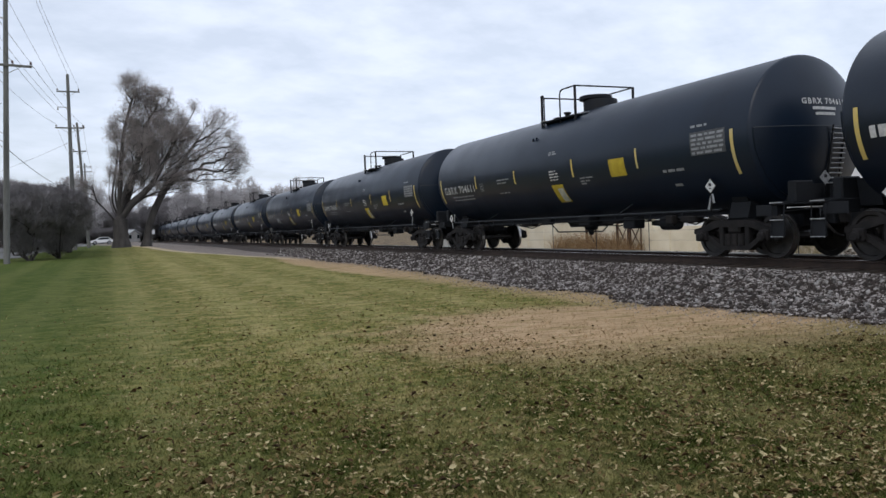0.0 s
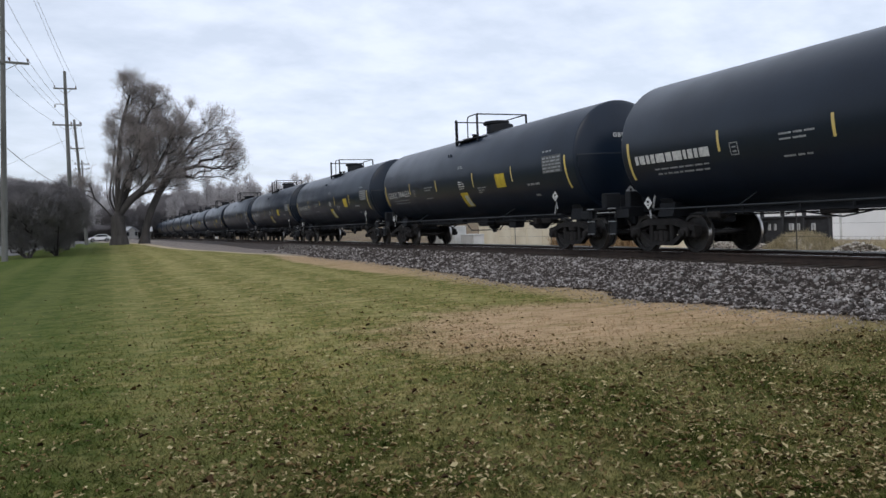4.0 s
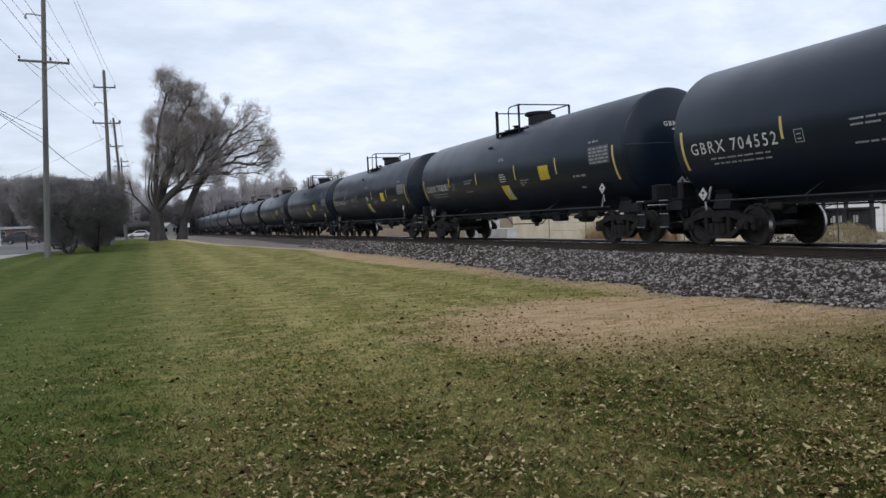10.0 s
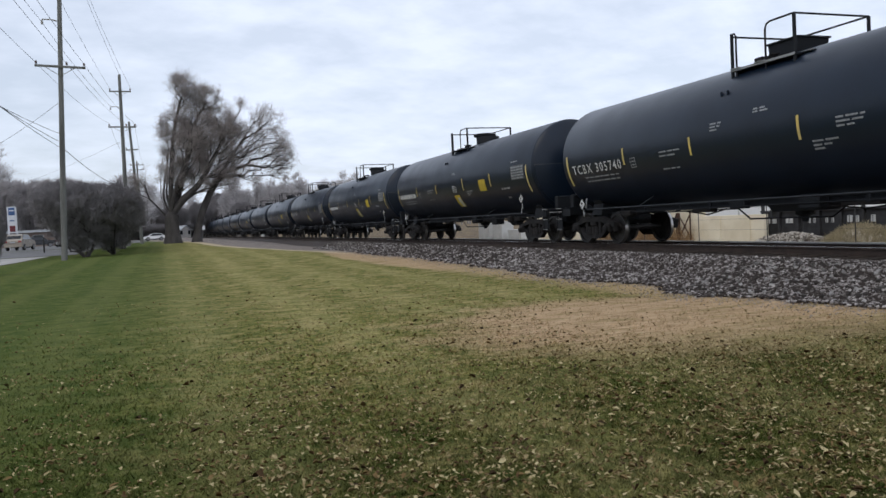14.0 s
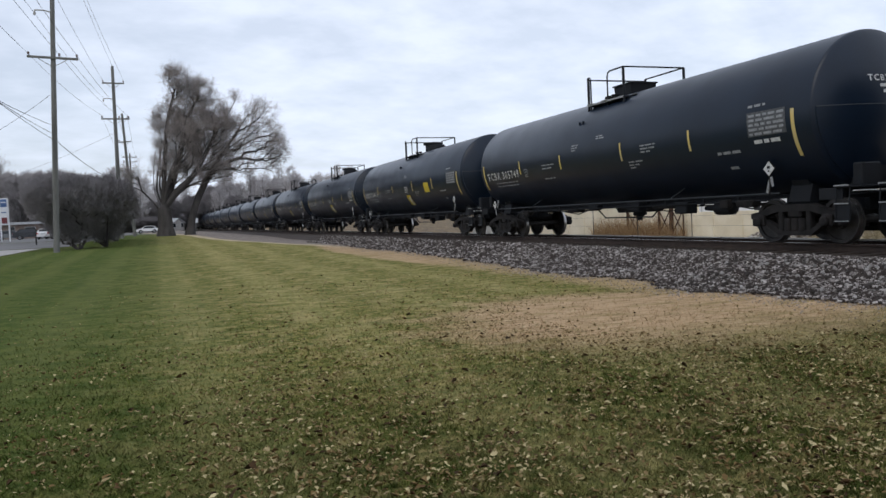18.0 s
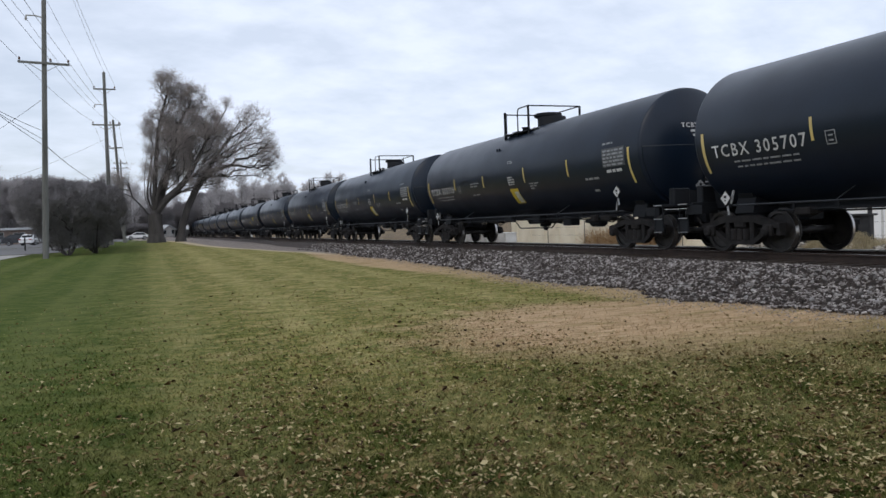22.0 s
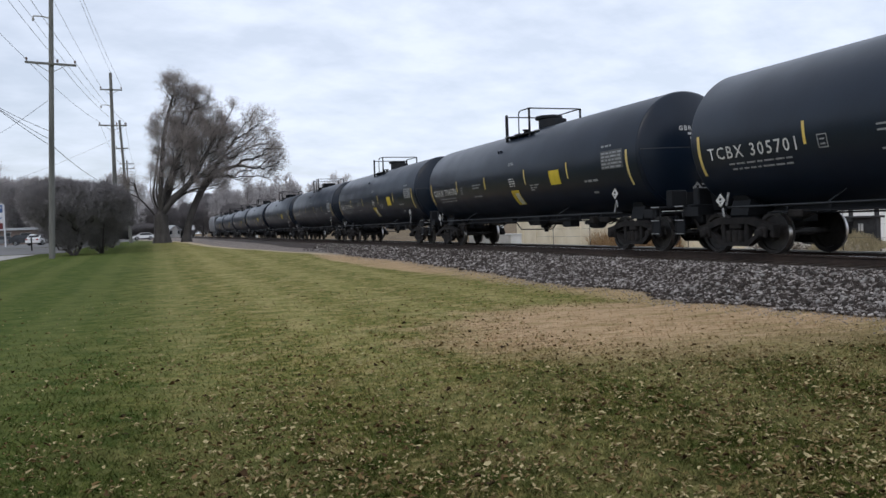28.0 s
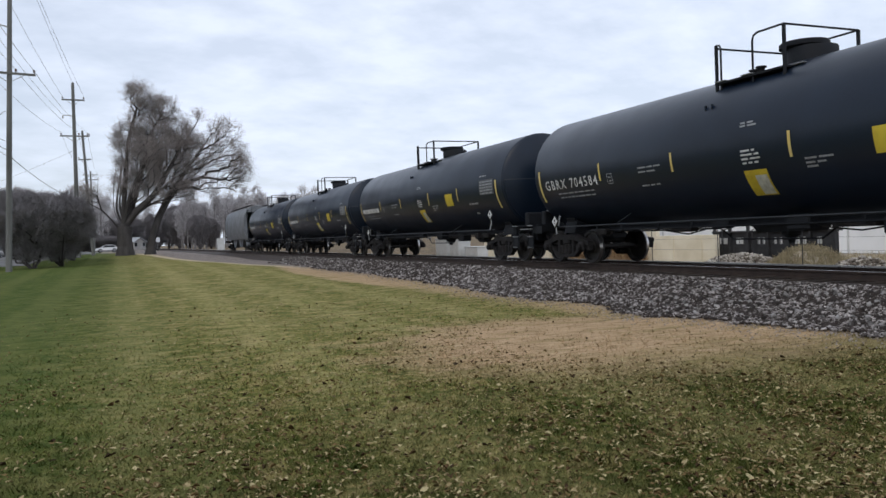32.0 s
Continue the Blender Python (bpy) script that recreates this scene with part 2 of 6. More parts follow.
class Geo:
    """Gathers vertices and faces of one mesh."""

    def __init__(self):
        self.v, self.f = [], []

    def add(self, verts, faces):
        k = len(self.v)
        self.v.extend(verts)
        self.f.extend(tuple(i + k for i in q) for q in faces)
        return self

    def box(self, c, s, bevel=0.0, turn=None):
        """A box of size s about c with chamfered edges."""
        h = [a / 2 for a in s]
        b = min(bevel, *(a * 0.49 for a in h)) if bevel else 0
        m = turn or Matrix.Identity(3)
        c = Vector(c)
        if not b:
            vs = [c + m @ Vector((x * h[0], y * h[1], z * h[2])) for x in (-1, 1) for y in (-1, 1) for z in (-1, 1)]
            return self.add(vs, [(0, 1, 3, 2), (4, 6, 7, 5), (0, 4, 5, 1), (2, 3, 7, 6), (0, 2, 6, 4), (1, 5, 7, 3)])
        vs, at = [], {}
        for x in (-1, 1):
            for y in (-1, 1):
                for z in (-1, 1):
                    for k in range(3):
                        p = [x * (h[0] - b), y * (h[1] - b), z * (h[2] - b)]
                        p[k] += (x, y, z)[k] * b
                        at[x, y, z, k] = len(vs)
                        vs.append(c + m @ Vector(p))
        fs = []
        for k in range(3):
            i, j = (k + 1) % 3, (k + 2) % 3
            for s1 in (-1, 1):
                q = []
                for a, d in ((-1, -1), (1, -1), (1, 1), (-1, 1)):
                    p = [0, 0, 0]
                    p[k], p[i], p[j] = s1, a, d
                    q.append(at[(*p, k)])
                fs.append(q if s1 > 0 else q[::-1])
            for a in (-1, 1):
                for d in (-1, 1):
                    p, q = [0, 0, 0], [0, 0, 0]
                    p[k], q[k] = -1, 1
                    p[i] = q[i] = a
                    p[j] = q[j] = d
                    e = [at[(*p, i)], at[(*q, i)], at[(*q, j)], at[(*p, j)]]
                    fs.append(e if a * d < 0 else e[::-1])
        for x in (-1, 1):
            for y in (-1, 1):
                for z in (-1, 1):
                    e = [at[x, y, z, k] for k in range(3)]
                    fs.append(e if x * y * z > 0 else e[::-1])
        return self.add(vs, fs)

    def tube(self, path, r, n=8, caps=True):
        """A round bar along a path; r is one radius or one for each point."""
        path = [Vector(p) for p in path]
        rs = r if isinstance(r, (list, tuple)) else [r] * len(path)
        vs, fs = [], []
        for i, p in enumerate(path):
            d = (path[min(i + 1, len(path) - 1)] - path[max(i - 1, 0)]).normalized()
            a = d.cross(Vector((0, 0, 1)) if abs(d.z) < 0.9 else Vector((1, 0, 0))).normalized()
            b = d.cross(a)
            for k in range(n):
                w = 2 * math.pi * k / n
                vs.append(p + rs[i] * (math.cos(w) * a + math.sin(w) * b))
        for i in range(len(path) - 1):
            for k in range(n):
                fs.append((i * n + k, i * n + (k + 1) % n, (i + 1) * n + (k + 1) % n, (i + 1) * n + k))
        if caps:
            fs += [tuple(range(n - 1, -1, -1)), tuple(range(len(vs) - n, len(vs)))]
        return self.add(vs, fs)

    def lathe(self, profile, axis, n=32, centre=(0, 0, 0), caps=True):
        """A body of revolution: profile of (place along the axis, radius); axis 'x', 'y' or 'z'."""
        c, vs, fs = Vector(centre), [], []
        for s, r in profile:
            for k in range(n):
                w = 2 * math.pi * k / n
                a, b = r * math.cos(w), r * math.sin(w)
                vs.append(c + Vector({"x": (s, a, b), "y": (b, s, a), "z": (a, b, s)}[axis]))
        for i in range(len(profile) - 1):
            for k in range(n):
                fs.append((i * n + k, i * n + (k + 1) % n, (i + 1) * n + (k + 1) % n, (i + 1) * n + k))
        if caps:
            fs += [tuple(range(n - 1, -1, -1)), tuple(range(len(vs) - n, len(vs)))]
        return self.add(vs, fs)

    def prism(self, outline, lo, hi, axis="x"):
        """An outline (two coordinates) drawn out along an axis from lo to hi."""
        def at(s, q):
            return Vector({"x": (s, q[0], q[1]), "y": (q[0], s, q[1]), "z": (q[0], q[1], s)}[axis])
        n = len(outline)
        vs = [at(lo, q) for q in outline] + [at(hi, q) for q in outline]
        fs = [tuple(range(n - 1, -1, -1)), tuple(range(n, 2 * n))]
        fs += [(k, (k + 1) % n, n + (k + 1) % n, n + k) for k in range(n)]
        return self.add(vs, fs)

    def mesh(self, name, material, smooth=None):
        me = bpy.data.meshes.new(name)
        me.from_pydata([tuple(v) for v in self.v], [], self.f)
        b = bmesh.new()
        b.from_mesh(me)
        bmesh.ops.recalc_face_normals(b, faces=b.faces)
        b.to_mesh(me)
        b.free()
        me.materials.append(material)
        if smooth is not None:
            me.shade_smooth()
            me.set_sharp_from_angle(angle=radians(smooth))
        return me


def part(name, shape, material, parent=None, label="", smooth=None, at=None):
    """One mesh object under a thing or a part."""
    me = shape.mesh(name, material, smooth) if isinstance(shape, Geo) else shape
    ob = new(name, me)
    if parent:
        ob.parent = parent
    if at is not None:
        ob.matrix_basis = at
    return tagged(ob, label)


def thing(name, label, category, group="", m=None, kind=""):
    ob = new(name)
    ob.empty_display_size = 0.2
    if m is not None:
        ob.matrix_basis = m
    return tagged(ob, label, category, group, kind)


def raw_mesh(name, verts, faces, material, smooth=False):
    """A mesh from arrays, for large gatherings of small pieces; faces all with the same number of corners."""
    verts, faces = np.asarray(verts, dtype=np.float32), np.asarray(faces, dtype=np.int32)
    me = bpy.data.meshes.new(name)
    me.vertices.add(len(verts))
    me.vertices.foreach_set("co", verts.ravel())
    k = faces.shape[1]
    me.loops.add(faces.size)
    me.loops.foreach_set("vertex_index", faces.ravel())
    me.polygons.add(len(faces))
    me.polygons.foreach_set("loop_start", np.arange(0, faces.size, k, dtype=np.int32))
    me.materials.append(material)
    me.update(calc_edges=True)
    if smooth:
        me.shade_smooth()
    return me

# ---- ground ----


def smooth_step(a, b, x):
    t = np.clip((np.asarray(x, dtype=float) - a) / (b - a), 0, 1)
    return t * t * (3 - 2 * t)


def ground_z(x, y):
    """Height of the ground: the lawn dips where the viewer stands and rises to the level of the rails far off."""
    x, y = np.asarray(x, dtype=float), np.asarray(y, dtype=float)
    rise = 0.42 * smooth_step(18, 56, y) + 0.36 * smooth_step(55, 90, y)
    rise = rise * (1 - 0.55 * smooth_step(4, 10, x))
    bed = 0.10 * smooth_step(9.0, 10.5, x) * (1 - smooth_step(20, 60, y))
    rise = rise - 0.45 * smooth_step(16.9, 20.5, x) * (1 - smooth_step(55, 95, y))   # the yard lies lower
    swell = 0.03 * np.sin(x * 0.7 + 1.3) * np.sin(y * 0.45) * (1 - smooth_step(40, 80, y))
    return rise + bed + swell


def axis_steps(fine_lo, fine_hi, step, far):
    a = list(np.arange(fine_lo, fine_hi + 1e-6, step))
    d = step
    while a[-1] < far:
        d *= 1.3
        a.append(a[-1] + d)
    d = step
    while a[0] > -far:
        d *= 1.3
        a.insert(0, a[0] - d)
    return np.array(a)


def lawn_material(name, vary=0.0):
    """Mown grass: green, with straw-coloured dead patches beside the ballast and mower stripes."""
    m = bpy.data.materials.new(name)
    m.use_nodes = True
    n, l = m.node_tree.nodes, m.node_tree.links
    b = n["Principled BSDF"]
    b.inputs["Roughness"].default_value = 0.95
    b.inputs["Specular IOR Level"].default_value = 0.04
    co = n.new("ShaderNodeTexCoord")

    def noise_of(scale, detail=4, stretch=(1, 1, 1), rough=0.55):
        mp = n.new("ShaderNodeMapping"); mp.inputs["Scale"].default_value = stretch
        t = n.new("ShaderNodeTexNoise"); t.inputs["Scale"].default_value, t.inputs["Detail"].default_value, t.inputs["Roughness"].default_value = scale, detail, rough
        l.new(co.outputs["Object"], mp.inputs[0]); l.new(mp.outputs[0], t.inputs[0])
        return t.outputs[0]

    def math_(op, a, c=0.0, d=0.0):
        q = n.new("ShaderNodeMath"); q.operation = op
        for i, s in enumerate((a, c, d)):
            if hasattr(s, "is_linked"):
                l.new(s, q.inputs[i])
            else:
                q.inputs[i].default_value = s
        return q.outputs[0]

    def ramp(v, lo, hi):
        q = n.new("ShaderNodeMapRange"); q.interpolation_type = 'SMOOTHSTEP'
        q.inputs["From Min"].default_value, q.inputs["From Max"].default_value = lo, hi
        l.new(v, q.inputs["Value"])
        return q.outputs[0]

    def blend(f, a, c):
        q = n.new("ShaderNodeMix"); q.data_type = 'RGBA'
        l.new(f, q.inputs["Factor"])
        for key, s in (("A", a), ("B", c)):
            if isinstance(s, tuple):
                q.inputs[key].default_value = (*s, 1)
            else:
                l.new(s, q.inputs[key])
        return q.outputs["Result"]

    sep = n.new("ShaderNodeSeparateXYZ"); l.new(co.outputs["Object"], sep.inputs[0])
    x, y = sep.outputs["X"], sep.outputs["Y"]
    fine, tuft, mid, wide = noise_of(55, 3), noise_of(9, 4), noise_of(1.1, 5), noise_of(0.22, 3)
    green = blend(ramp(fine, 0.3, 0.7), (0.108, 0.106, 0.022), (0.270, 0.252, 0.074))
    green = blend(math_('MULTIPLY', ramp(tuft, 0.55, 0.34), 0.85), green, (0.042, 0.064, 0.014))
    green = blend(math_('MULTIPLY', ramp(tuft, 0.50, 0.72), 0.75), green, (0.345, 0.28, 0.145))
    green = blend(math_('MULTIPLY', ramp(mid, 0.42, 0.72), 0.55), green, (0.37, 0.31, 0.142))
    patchy = noise_of(2.4, 8, (0.85, 1.1, 1), 0.7)
    green = blend(math_('MULTIPLY', ramp(patchy, 0.50, 0.66), 0.85), green, (0.38, 0.295, 0.13))
    green = blend(math_('MULTIPLY', ramp(patchy, 0.50, 0.36), 0.75), green, (0.080, 0.105, 0.026))
    # bleached tufts, russet litter and dark gaps between the tufts
    crumb = noise_of(16, 3, (0.8, 1.2, 1), 0.7)
    green = blend(math_('MULTIPLY', ramp(crumb, 0.57, 0.68), 0.6), green, (0.34, 0.235, 0.115))
    green = blend(math_('MULTIPLY', ramp(crumb, 0.45, 0.34), 0.55), green, (0.026, 0.040, 0.009))
    # richer, darker green to the west
    west = ramp(math_('ADD', math_('MULTIPLY', x, -1.0), math_('MULTIPLY', wide, 2.0)), -1.5, 3.0)
    turf = blend(ramp(patchy, 0.36, 0.64), (0.032, 0.061, 0.012), (0.064, 0.093, 0.020))
    turf = blend(math_('MULTIPLY', ramp(fine, 0.4, 0.7), 0.35), turf, (0.15, 0.17, 0.05))
    green = blend(math_('MULTIPLY', west, 0.88), green, turf)
    # shade in the near grass painted as darker green, south of the dead patch
    near_shade = ramp(math_('ADD', math_('MULTIPLY_ADD', y, -1.0, math_('MULTIPLY', x, 0.55)), math_('MULTIPLY', mid, 3.0)), -7.0, -1.0)
    green = blend(math_('MULTIPLY', near_shade, math_('MULTIPLY_ADD', ramp(tuft, 0.62, 0.42), 0.45, 0.30)), green, (0.034, 0.048, 0.010))
    # mower stripes along the track
    wave = math_('SINE', math_('MULTIPLY', math_('ADD', x, math_('MULTIPLY', mid, 0.25)), 2.9))
    green = blend(math_('MULTIPLY', ramp(wave, -0.2, 0.9), math_('MULTIPLY_ADD', west, -0.09, 0.15)), green, (0.45, 0.40, 0.17))
    straw = blend(ramp(fine, 0.15, 0.85), (0.36, 0.245, 0.138), (0.55, 0.392, 0.235))
    streak = noise_of(6.0, 5, (0.35, 1.7, 1))
    straw = blend(math_('MULTIPLY', ramp(streak, 0.52, 0.34), 0.7), straw, (0.22, 0.155, 0.08))
    straw = blend(math_('MULTIPLY', ramp(streak, 0.54, 0.70), 0.55), straw, (0.62, 0.475, 0.31))
    worn = noise_of(1.7, 6, (0.4, 1.5, 1), 0.65)
    straw = blend(math_('MULTIPLY', ramp(worn, 0.50, 0.36), 0.6), straw, (0.23, 0.185, 0.075))
    # dead strip beside the ballast, and one broad dead patch
    jag = math_('MULTIPLY_ADD', mid, 2.0, math_('MULTIPLY', tuft, 0.9))
    strip = math_('MULTIPLY', ramp(math_('ADD', x, jag), 9.35, 10.6), 0.8)
    dx = math_('MULTIPLY', math_('SUBTRACT', x, 7.1), 0.285)
    dy = math_('MULTIPLY', math_('SUBTRACT', y, 9.6), 0.30)
    dd = math_('SQRT', math_('ADD', math_('MULTIPLY', dx, dx), math_('MULTIPLY', dy, dy)))
    patch = ramp(math_('ADD', dd, math_('MULTIPLY', math_('MULTIPLY_ADD', patchy, 0.9, jag), -0.40)), 0.55, -0.05)
    dx2 = math_('MULTIPLY', math_('SUBTRACT', x, 9.0), 0.75)
    dy2 = math_('MULTIPLY', math_('SUBTRACT', y, 34.0), 0.09)
    d2 = math_('SQRT', math_('ADD', math_('MULTIPLY', dx2, dx2), math_('MULTIPLY', dy2, dy2)))
    patch2 = ramp(math_('ADD', d2, math_('MULTIPLY', jag, -0.35)), 0.60, 0.25)
    dead = math_('MAXIMUM', math_('MAXIMUM', strip, patch), patch2)
    dead = math_('MULTIPLY', dead, math_('SUBTRACT', 1.0, math_('MULTIPLY', ramp(math_('MULTIPLY_ADD', patchy, 4.0, math_('MULTIPLY', y, -1.0)), -7.3, -4.4), 0.75)))
    beyond = ramp(x, 16.5, 18.0)
    dead = math_('MAXIMUM', dead, math_('MULTIPLY', beyond, 0.85))
    dead = math_('MULTIPLY', dead, ramp(math_('ADD', tuft, math_('MULTIPLY', dead, 0.6)), 0.25, 0.75))
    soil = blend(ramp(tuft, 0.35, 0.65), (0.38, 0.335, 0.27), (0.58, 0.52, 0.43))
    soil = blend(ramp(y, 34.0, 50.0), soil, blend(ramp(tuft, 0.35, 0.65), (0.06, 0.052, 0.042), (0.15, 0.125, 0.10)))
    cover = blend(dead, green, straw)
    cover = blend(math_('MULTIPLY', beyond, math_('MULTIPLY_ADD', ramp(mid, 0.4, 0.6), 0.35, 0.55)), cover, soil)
    # dusty gravel between the lawn and the track far off, with a pale rim
    edge = math_('MAXIMUM', math_('MULTIPLY_ADD', y, -0.20, 17.6), math_('MULTIPLY_ADD', y, -0.08, 9.7))
    over = math_('SUBTRACT', math_('MULTIPLY_ADD', jag, 0.5, x), math_('ADD', edge, 0.75))
    off = math_('MULTIPLY', ramp(y, 38.0, 46.0), ramp(x, 19.0, 16.5))
    cover = blend(math_('MULTIPLY', ramp(over, -0.5, -0.1), math_('MULTIPLY', off, 0.8)), cover, (0.56, 0.45, 0.32))
    gravel = blend(ramp(fine, 0.35, 0.65), (0.15, 0.128, 0.112), (0.31, 0.268, 0.236))
    cover = blend(math_('MULTIPLY', ramp(over, 0.0, 0.8), off), cover, gravel)
    if vary:                                  # no two blades alike
        geo = n.new("ShaderNodeNewGeometry")
        one = math_('MULTIPLY_ADD', geo.outputs["Random Per Island"], 2 * vary, 1.05 - vary)
        rgb = n.new("ShaderNodeVectorMath"); rgb.operation = 'SCALE'
        l.new(cover, rgb.inputs[0]); l.new(one, rgb.inputs["Scale"])
        cover = rgb.outputs[0]
    l.new(cover, b.inputs["Base Color"])
    bp = n.new("ShaderNodeBump"); bp.inputs["Strength"].default_value, bp.inputs["Distance"].default_value = 0.6, 0.03
    l.new(math_('ADD', fine, math_('MULTIPLY', tuft, 1.5)), bp.inputs["Height"])
    l.new(bp.outputs[0], b.inputs["Normal"])
    return m


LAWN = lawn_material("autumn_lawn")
LAWN_BLADES = lawn_material("autumn_grass_blades", 0.4)
gx, gy = axis_steps(-14, 20, 0.5, 3200), axis_steps(-4, 100, 1.0, 3200)
GX, GY = np.meshgrid(gx, gy, indexing="ij")
GZ = ground_z(GX, GY)
gi = np.arange(GX.size).reshape(GX.shape)
gf = np.stack([gi[:-1, :-1], gi[1:, :-1], gi[1:, 1:], gi[:-1, 1:]], -1).reshape(-1, 4)
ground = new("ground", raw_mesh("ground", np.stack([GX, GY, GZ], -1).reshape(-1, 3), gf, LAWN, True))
tagged(ground, "mown autumn lawn with straw-coloured dead patches", "ground", kind="structure")

# ---- track ----
BED_TOP = RAIL_Z - 0.185        # top of the ballast between the ties


def toe_x(y):
    """The ragged foot of the ballast towards the lawn."""
    return 9.32 + 0.5 * (1 - float(smooth_step(8.5, 14, y))) + 0.73 * float(smooth_step(16.5, 24, y)) + 0.45 * math.exp(-((y - 14.2) / 1.1) ** 2) + 0.25 * noise.noise((y * 0.9, 3.1, 0)) + 0.20 * noise.noise((y * 2.7, 7.7, 0)) + 0.12 * noise.noise((y * 6.3, 1.7, 0))


def build_track():
    bed = Geo()
    ys = [-420, -60, -20, -10] + [k * 0.5 - 4 for k in range(108)] + [55, 60, 70, 80, 100, 140, 200, 300, 500, 900]
    prof = [(-4.15, None), (-3.3, 0.16), (-2.35, BED_TOP - 0.06), (-1.95, BED_TOP), (1.95, BED_TOP), (2.4, BED_TOP - 0.06), (3.4, 0.2), (4.4, None)]
    vs, fs = [], []
    for y in ys:
        for dx, z in prof:
            if dx < -4:
                dx = toe_x(y) - TRACK_X
            elif dx == -3.3:
                dx = 0.55 * (toe_x(y) - TRACK_X) - 0.45 * 2.35
            g = float(ground_z(TRACK_X + dx, y))
            vs.append((TRACK_X + dx, y, g - 0.05 if z is None else max(z, g + 0.02)))
    n = len(prof)
    for i in range(len(ys) - 1):
        for k in range(n - 1):
            fs.append((i * n + k, i * n + k + 1, (i + 1) * n + k + 1, (i + 1) * n + k))
    bed.add(vs, fs)
    track = part("ballast", bed, BALLAST)
    tagged(track, "grey crushed-stone ballast bed under the track", "ballast", kind="structure")
    sec = [(-.075, 0), (.075, 0), (.075, .012), (.012, .03), (.009, .125), (.036, .135), (.036, .165), (.030, .172), (-.030, .172), (-.036, .165), (-.036, .135), (-.009, .125), (-.012, .03), (-.075, .012)]
    for side in (-1, 1):
        g = Geo().prism([(TRACK_X + side * 0.755 + a, RAIL_Z - 0.172 + b) for a, b in sec], -420, 900, "y")
        rail = part("rail", g, RAIL_SIDE)
        rail.data.materials.append(RAIL_TOP)
        for p in rail.data.polygons:
            if (p.normal.z > 0.9 and p.center.z > RAIL_Z - 0.02) or (p.center.z > RAIL_Z - 0.04 and p.normal.x * side < -0.5):
                p.material_index = 1
        tagged(rail, "rusty steel rail with a polished running surface", "rail", "rails of the track", "structure")
    tie = Geo().box((0, 0, 0), (2.6, 0.23, 0.17), 0.012).mesh("tie", TIE)
    for k in range(300):
        y = -20 + k * 0.55
        part("tie", tie, TIE, track, at=pose(TRACK_X + random.uniform(-.03, .03), y, RAIL_Z - 0.172 - 0.073, 0, 0, random.uniform(-.7, .7)))
    far = Geo()
    for k in range(700):
        far.box((TRACK_X, 145 + k * 0.55, RAIL_Z - 0.245), (2.6, 0.23, 0.17))
    tagged(part("distant_ties", far, TIE, track), kind="stuff")
    return track


track = build_track()

# ---- tank wagons ----


def on_tank(y, h, off=0.006):
    """A point of the tank's near side at place y along it and height h over the rail."""
    s = max(-0.999, min(0.999, (h - TANK_H) / TANK_R))
    r = TANK_R + off
    return Vector((-r * math.cos(math.asin(s)), y, TANK_H + r * s))


def decal(y0, y1, h0, h1, slant=0.0, off=0.006):
    """A painted patch on the curved side, from y0 to y1 and from height h0 up to h1."""
    g, n = Geo(), max(5, int(abs(h1 - h0) / 0.08))
    vs, fs = [], []
    for i in range(n + 1):
        h = h0 + (h1 - h0) * i / n
        d = slant * (i / n - 0.5)
        vs += [on_tank(y0 + d, h, off), on_tank(y1 + d, h, off)]
    for i in range(n):
        fs.append((2 * i, 2 * i + 1, 2 * i + 3, 2 * i + 2))
    return g.add(vs, fs)


def spill(y, w, low, high, seed):
    """A run of dried spill down the side, ragged at its edges and thinner towards its foot."""
    vs, n = [], 44
    for i in range(n + 1):
        q = i / n
        h = low + (high - low) * q
        thin = w * min(1.0, 0.15 + 1.6 * q) * (1.0 - 0.35 * max(0.0, q - 0.7) / 0.3)
        mid = y + 0.05 * noise.noise((h * 1.7, seed, 0))
        vs += [on_tank(mid + thin * (1 + 0.7 * noise.noise((h * 5.1, seed, 3))), h, 0.005), on_tank(mid - thin * (1 + 0.7 * noise.noise((h * 4.3, seed, 8))), h, 0.005)]
    return Geo().add(vs, [(2 * i, 2 * i + 1, 2 * i + 3, 2 * i + 2) for i in range(n)])


def bars(rows, t=0.035):
    """Lines of lettering too small to read, as plain bars: rows of (y0, y1, height)."""
    g = Geo()
    for y0, y1, h in rows:
        y = y0
        rng = random.Random(int(y0 * 100 + h * 1000))
        while y > y1 + 0.05:
            w = min(rng.uniform(0.10, 0.32), y - y1)
            q = decal(y, y - w, h - t / 2, h + t / 2)
            g.add(q.v, q.f)
            y -= w + 0.05
    return g


def letters(text, size, place, bold=0.007):
    """Lettering as a mesh; place maps (across, up) to a point."""
    cu = bpy.data.curves.new("letters", 'FONT')
    cu.body, cu.size, cu.resolution_u, cu.space_character = text, size, 2, 1.25
    cu.offset = size * bold
    ob = new("letters", cu)
    me = bpy.data.meshes.new_from_object(ob.evaluated_get(bpy.context.evaluated_depsgraph_get()))
    bpy.data.objects.remove(ob)
    bpy.data.curves.remove(cu)
    for v in me.vertices:
        v.co = place(v.co.x, v.co.y)
    me.materials.clear()
    me.materials.append(MARK)
    return me


HEAD_FROM, HEAD_DEEP = 8.04, 0.42      # where the dished heads begin, and how deep they are inside the knuckle
HEAD_BACK = 7.86                       # the rear head begins a little nearer the middle
RIM_R = TANK_R - 0.045
CAP_R = (RIM_R ** 2 + HEAD_DEEP ** 2) / (2 * HEAD_DEEP)


def head_out(r):
    """How far the head stands out beyond HEAD_FROM at the radius r."""
    return 0.07 + math.sqrt(CAP_R ** 2 - min(r, RIM_R) ** 2) - (CAP_R - HEAD_DEEP)


